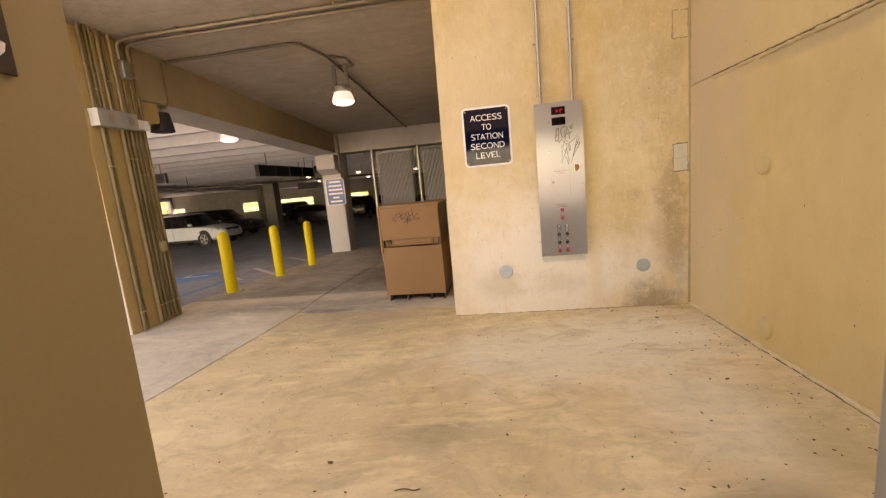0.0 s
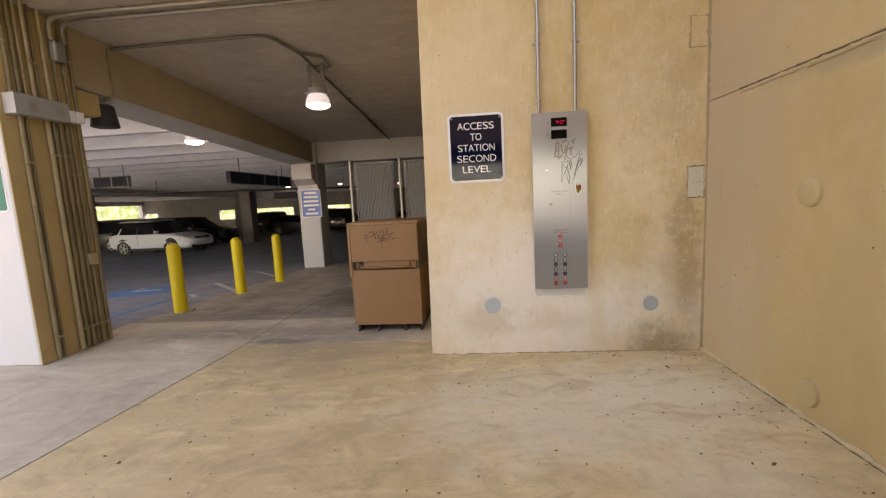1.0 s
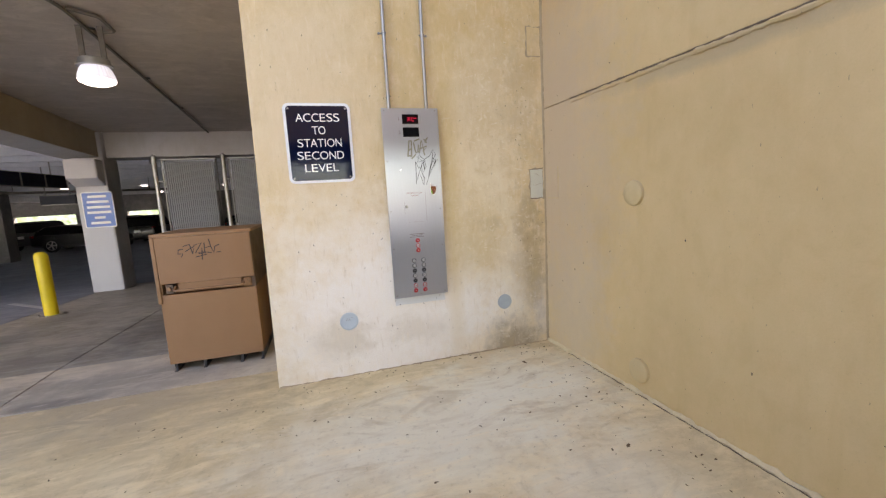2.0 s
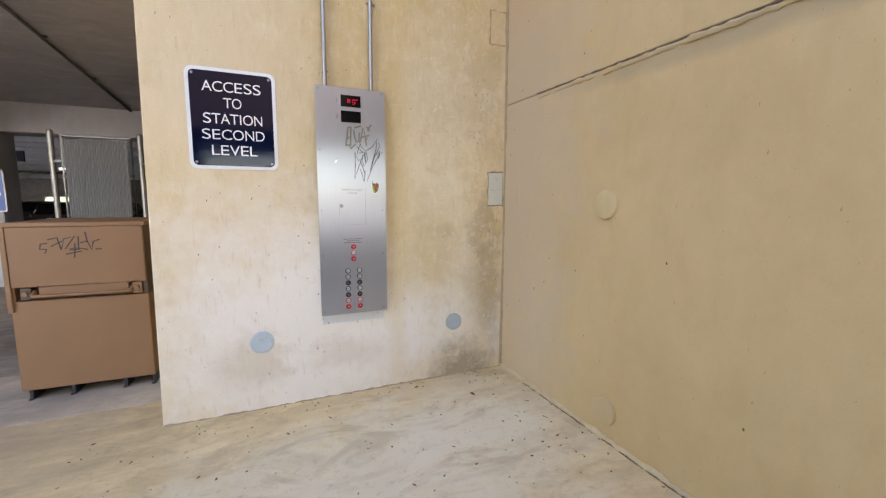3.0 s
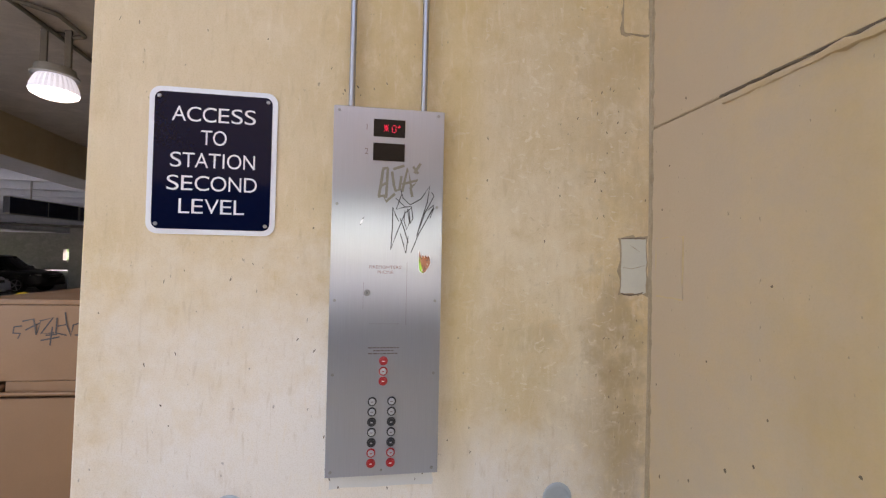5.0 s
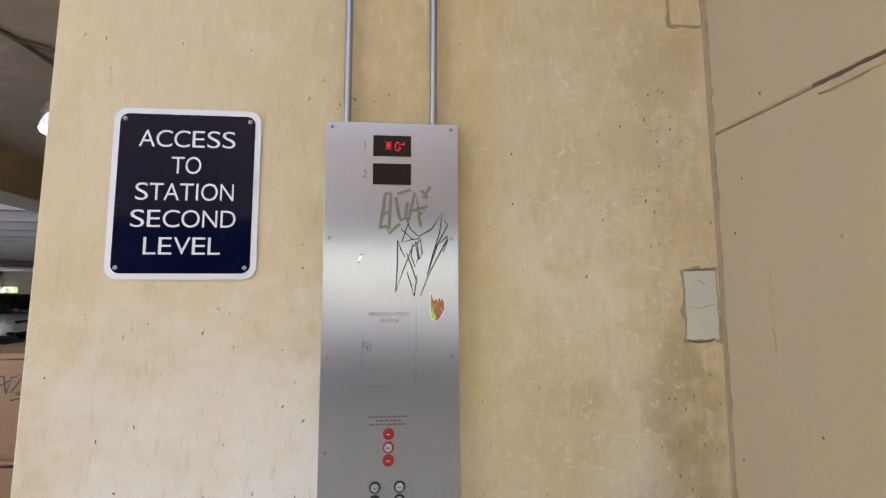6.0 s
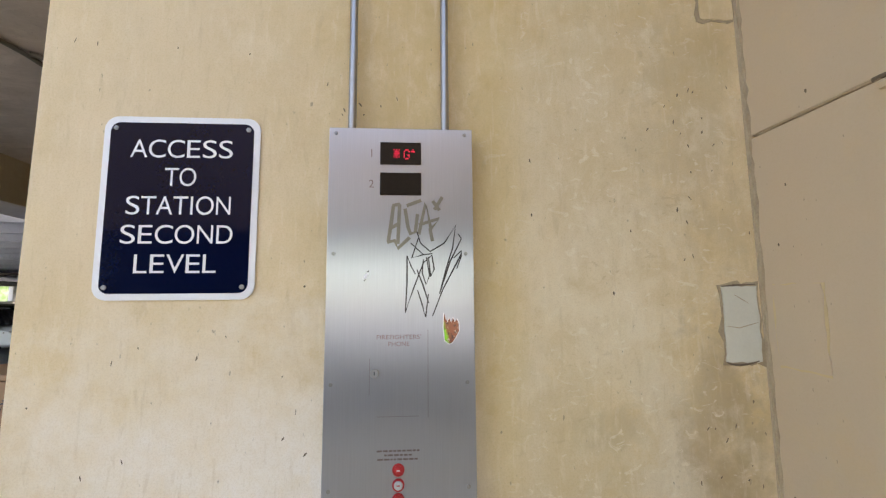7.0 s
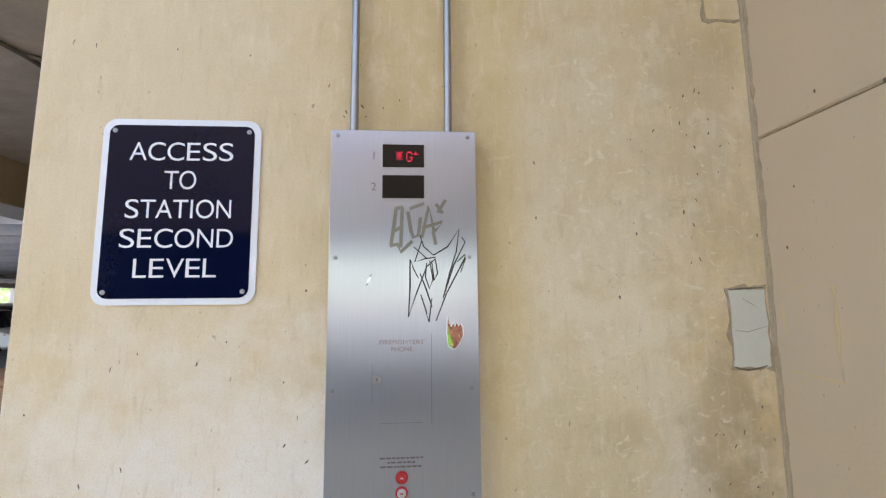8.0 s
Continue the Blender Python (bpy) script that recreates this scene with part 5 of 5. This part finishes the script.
part("pipe", bm_tube(curved([(0.012, 0, 3.58), (0.012, 0, 3.02), (-0.05, 0, 2.965), (-0.14, 0, 2.955)], 0.04), 0.012, 8), conduit_grimy, drop, smooth=True)

# signs
level = thing("wall_sign", "green level sign with white lettering on the white column", "sign", (-4.84, 4.538, 1.975))
part("backing", bm_prism(round_rect(0.53, 0.76, 0.03), -0.004), sign_white, level, "white border")
part("face", bm_prism(round_rect(0.51, 0.74, 0.025), -0.001), green_sign, level, "green enamel face", at=(0, -0.0042, 0))
part("numeral", bm_prism([(0.035, 0.31), (0.035, 0.045), (-0.02, 0.045), (-0.02, 0.235), (-0.065, 0.235), (-0.065, 0.265), (-0.03, 0.275), (-0.01, 0.31)], -0.0008), sign_white, level, at=(0, -0.0056, 0))
for words, w, h, z in (("LEVEL", 0.36, 0.085, -0.075), ("STAIR NO.1", 0.34, 0.055, -0.195)):
    part("lettering", text_mesh(words, h, w), sign_white, level, at=(0, -0.0062, z))

info = thing("wall_sign", "blue notice with white border fixed to the column", "sign", (-4.56, 12.045, 1.58))
part("backing", bm_prism(round_rect(0.58, 0.78, 0.03), -0.006), sign_white, info, "white border")
part("face", bm_prism(round_rect(0.54, 0.74, 0.025), -0.001), blue_sign, info, "blue enamel face", at=(0, -0.0062, 0))
for k, w in enumerate((0.34, 0.40, 0.42, 0.44, 0.20, 0.36)):
    part("print_bar", bm_box(w, 0.001, 0.052, (0, -0.0078, 0.29 - 0.115 * k)), sign_white, info)

post = thing("sign_post", "thin pale metal sign post behind a bollard", "sign post", (-6.74, 5.30, 0))
part("pole", bm_cyl(0.036, 2.25, (0, 0, 1.127), "Z", 16), galv, post, smooth=True)
part("pole_cap", bm_cyl(0.041, 0.03, (0, 0, 2.269), "Z", 16), galv, post)
part("plate", bm_box(0.008, 0.16, 0.26, (0.085, 0.06, 1.30), 0.003), sign_white, post, "white metal plate")
part("clamp", bm_box(0.11, 0.09, 0.04, (0.03, 0, 1.38), 0.006), galv, post)
part("clamp", bm_box(0.11, 0.09, 0.04, (0.03, 0, 1.22), 0.006), galv, post)


def hanging_sign(at, rz, panels, pw, h):
    hang = TEE_HIGH + 0.03 - at[2] - h / 2
    s = thing("hanging_sign", "dark blue sign boxes hanging from the deck ceiling", "sign", at, "hanging signs", rz)
    for k in range(panels):
        b = part("panel", bm_box(pw - 0.05, 0.12, h, ((k - (panels - 1) / 2) * pw, 0, 0), 0.01), dark_sign, s)
        for dx in (-pw / 2 + 0.012, pw / 2 - 0.012):
            part("end_rim", bm_box(0.03, 0.14, h, ((k - (panels - 1) / 2) * pw + dx, 0, 0)), zinc_dull if k else dark_sign, b)
        for z in (-h / 2 - 0.004, h / 2 + 0.004):
            part("rim", bm_box(pw, 0.13, 0.02, ((k - (panels - 1) / 2) * pw, 0, z)), zinc_dull, b)
    for dx in (-panels * pw * 0.35, panels * pw * 0.35):
        part("hanger", bm_cyl(0.018, hang, (dx, 0, h / 2 + hang / 2), "Z", 8), zinc_dull, s)
    return s


hanging_sign((-7.45, 15.0, 2.52), 88, 4, 0.98, 0.36)
hanging_sign((-6.85, 17.6, 2.66), 8, 1, 1.3, 0.30)
hanging_sign((-8.1, 18.0, 2.02), 8, 1, 0.9, 0.30)
hanging_sign((-12.25, 14.0, 2.66), 0, 2, 0.62, 0.34)
pipe = thing("pipe", "long dark pipe hung under the deck ceiling", "pipe", (0, 0, 0))
part("run", bm_tube([(-21.6, 16.6, 2.50), (-5.4, 25.4, 2.50)], 0.05, 8), conduit_dark, pipe)
for k in range(4):
    x = -19.5 + 4 * k
    part("hanger", bm_cyl(0.01, 1.2, (x, 16.6 + (x + 21.6) * 8.8 / 16.2, 3.1), "Z", 6), conduit_dark, pipe)


# ---- cars ----
def bm_loft(sections):
    """A skin over rings of equal count."""
    bm = bmesh.new()
    rings = [[bm.verts.new(p) for p in s] for s in sections]
    n = len(rings[0])
    for q, w in zip(rings, rings[1:]):
        for k in range(n):
            bm.faces.new((q[k], q[(k + 1) % n], w[(k + 1) % n], w[k]))
    bm.faces.new(rings[0][::-1]), bm.faces.new(rings[-1])
    bmesh.ops.recalc_face_normals(bm, faces=bm.faces)
    return bm


def car(label, paint, at, rz, group, tall=True):
    """A parked car whose nose points along its own x."""
    k = 1.0 if tall else 0.84
    s = thing("car", label, "car", at, group, rz)
    s.scale = (0.94, 0.97, 1.0)

    def ring(x, w, z0, z1):
        return [(x, -w, z0 + 0.1), (x, -w * 1.02, (z0 + z1) / 2), (x, -w * 0.97, z1 - 0.06), (x, -w * 0.85, z1), (x, 0, z1 + 0.02), (x, w * 0.85, z1), (x, w * 0.97, z1 - 0.06), (x, w * 1.02, (z0 + z1) / 2), (x, w, z0 + 0.1), (x, w * 0.8, z0), (x, -w * 0.8, z0)]
    belt = 1.06 * (1.0 if tall else 0.92)
    body = [ring(-2.42, 0.72, 0.42, 0.86), ring(-2.36, 0.86, 0.34, belt - 0.02), ring(-1.9, 0.95, 0.28, belt + 0.03), ring(-0.6, 0.96, 0.26, belt), ring(0.7, 0.96, 0.26, belt - 0.01), ring(1.25, 0.95, 0.27, belt - 0.05), ring(2.0, 0.92, 0.28, belt - 0.14), ring(2.32, 0.82, 0.32, belt - 0.26), ring(2.46, 0.62, 0.40, 0.72)]
    part("body", bm_loft(body), paint, s, smooth=True)

    roof = 1.70 * k

    def layer(x0, x1, w, z):
        return [(x0, -w * 0.8, z), (x0 + 0.12, -w, z), ((x0 + x1) / 2, -w, z), (x1 - 0.25, -w, z), (x1, -w * 0.75, z), (x1, w * 0.75, z), (x1 - 0.25, w, z), ((x0 + x1) / 2, w, z), (x0 + 0.12, w, z), (x0, w * 0.8, z)]
    gl = part("greenhouse", bm_loft([layer(-2.26, 1.24, 0.90, belt - 0.04), layer(-2.10, 0.82, 0.85, belt + 0.18), layer(-1.80, 0.42, 0.76, roof - 0.08)]), car_glass, s, "dark tinted windows", smooth=True)
    part("roof", bm_loft([layer(-1.86, 0.44, 0.775, roof - 0.095), layer(-1.76, 0.32, 0.74, roof - 0.05), layer(-1.40, 0.05, 0.62, roof - 0.01), layer(-0.95, -0.25, 0.4, roof)]), paint, gl, smooth=True)
    for sgn in (-1, 1):
        for x0, x1 in ((0.48, 0.14), (-0.58, -0.62), (-1.72, -1.42)):
            part("pillar", bm_loft([[(x0 - 0.05, sgn * 0.905, belt - 0.02), (x0 + 0.05, sgn * 0.905, belt - 0.02), (x0 + 0.05, sgn * 0.84, belt - 0.02), (x0 - 0.05, sgn * 0.84, belt - 0.02)],
                                    [(x1 - 0.04, sgn * 0.765, roof - 0.13), (x1 + 0.04, sgn * 0.765, roof - 0.13), (x1 + 0.04, sgn * 0.70, roof - 0.13), (x1 - 0.04, sgn * 0.70, roof - 0.13)]]), paint if x0 < -1 else black, gl)
        part("mirror", bm_box(0.16, 0.20, 0.13, (0.72, sgn * 1.02, belt + 0.06), 0.04), paint, s, smooth=True)
        part("headlight", bm_box(0.42, 0.10, 0.13, (2.10, sgn * 0.80, belt - 0.27), 0.04, None, Matrix.Rotation(radians(-22 * sgn), 4, "Z")), head_lens, s, "clear headlight")
        part("tail_light", bm_box(0.22, 0.10, 0.14, (-2.28, sgn * 0.80, belt - 0.1), 0.03, None, Matrix.Rotation(radians(22 * sgn), 4, "Z")), tail_red, s, "red tail light")
        part("sill", bm_box(2.1, 0.05, 0.12, (0, sgn * 0.95, 0.30), 0.02), black, s, "black plastic sill")
        for x in (-1.40, 1.42):
            part("wheel_arch", bm_cyl(0.42, 0.06, (x, sgn * 0.935, 0.40), "Y", 24), black, s)
            wh = part("wheel", bm_lathe([(0.24, -0.11), (0.34, -0.11), (0.365, -0.07), (0.365, 0.07), (0.34, 0.11), (0.24, 0.11), (0.24, -0.11)], 28, caps=False), tyre_mat, s, "black tyre", smooth=True,
                      at=Matrix.Translation((x, sgn * 0.87, 0.365)) @ Matrix.Rotation(radians(-90 * sgn), 4, "X"))
            rim = part("rim", bm_cyl(0.245, 0.05, (0, 0, 0.075), "Z", 24), black, wh)
            sp = bmesh.new()
            for q in range(5):
                a = q * math.tau / 5
                bm_box(0.20, 0.045, 0.02, (0.125 * math.cos(a), 0.125 * math.sin(a), 0.105), 0, sp, Matrix.Rotation(a, 4, "Z"))
            bm_cyl(0.05, 0.025, (0, 0, 0.106), "Z", 14, bm=sp)
            part("spokes", sp, alloy, wh, "silver alloy spokes")
            ringb = bm_lathe([(0.228, 0.10), (0.25, 0.10), (0.25, 0.118), (0.228, 0.118), (0.228, 0.10)], 28, caps=False)
            part("rim_edge", ringb, alloy, wh, smooth=True)
    part("grille", bm_box(0.06, 0.95, 0.24, (2.42, 0, belt - 0.36), 0.03), black, s, "dark grille")
    part("grille_bar", bm_box(0.06, 0.9, 0.03, (2.445, 0, belt - 0.34), 0.008), chrome, s)
    part("bumper", bm_box(0.12, 1.4, 0.12, (2.40, 0, 0.38), 0.04), black, s, "black lower bumper")
    part("number_plate", bm_box(0.01, 0.32, 0.16, (-2.45, 0, 0.80), 0.003), sign_white, s, "plain white plate")
    for sgn in (-1, 1):
        part("door_seam", bm_box(0.012, 0.004, 0.52, (-0.52, sgn * 0.982, 0.70)), black, s)
        part("door_handle", bm_box(0.16, 0.03, 0.03, (-0.30, sgn * 0.985, 0.86), 0.01), paint, s)
    return s


white_paint = car_paint("white_car_paint", (0.76, 0.81, 0.88))
black_paint = car_paint("black_car_paint", (0.006, 0.006, 0.007))
grey_paint = car_paint("grey_car_paint", (0.07, 0.07, 0.075))
silver_paint = car_paint("silver_car_paint", (0.42, 0.42, 0.43))
red_paint = car_paint("dark_red_car_paint", (0.12, 0.015, 0.015))
car("white family car with dark windows parked on the deck", white_paint, (-15.6, 20.0, deck_z(20)), -6, "parked cars")
CARS = (("black", black_paint, -16.9, 24.3, 5, True), ("black", black_paint, -18.8, 22.8, 8, True), ("dark grey", grey_paint, -20.5, 27.0, 10, True),
        ("black", black_paint, -12.6, 29.6, 4, False), ("dark grey", grey_paint, -7.4, 31.0, 92, True), ("black", black_paint, -10.0, 31.4, 90, True),
        ("black", black_paint, -4.6, 31.5, 90, False), ("black", black_paint, -1.9, 30.8, 88, True), ("dark grey", grey_paint, -16.4, 33.5, 86, True), ("black", black_paint, 1.2, 31, 90, False),
        ("silver grey", grey_paint, -31.0, 21.3, 0, False), ("dark red", red_paint, -26.5, 22.8, 15, True), ("silver", silver_paint, -36.4, 24.5, 5, True), ("white", white_paint, -37.5, 18.5, 0, True),
        ("black", black_paint, -24.6, 25.5, 60, True), ("black", black_paint, -13.2, 37.5, 92, True), ("silver", silver_paint, -19.5, 38.5, 88, False))
for colour, paint, x, y, rz, tall in CARS:
    car(colour + (" tall car" if tall else " low car") + " parked in the shade of the deck", paint, (x, y, deck_z(y)), rz, "parked cars", tall)
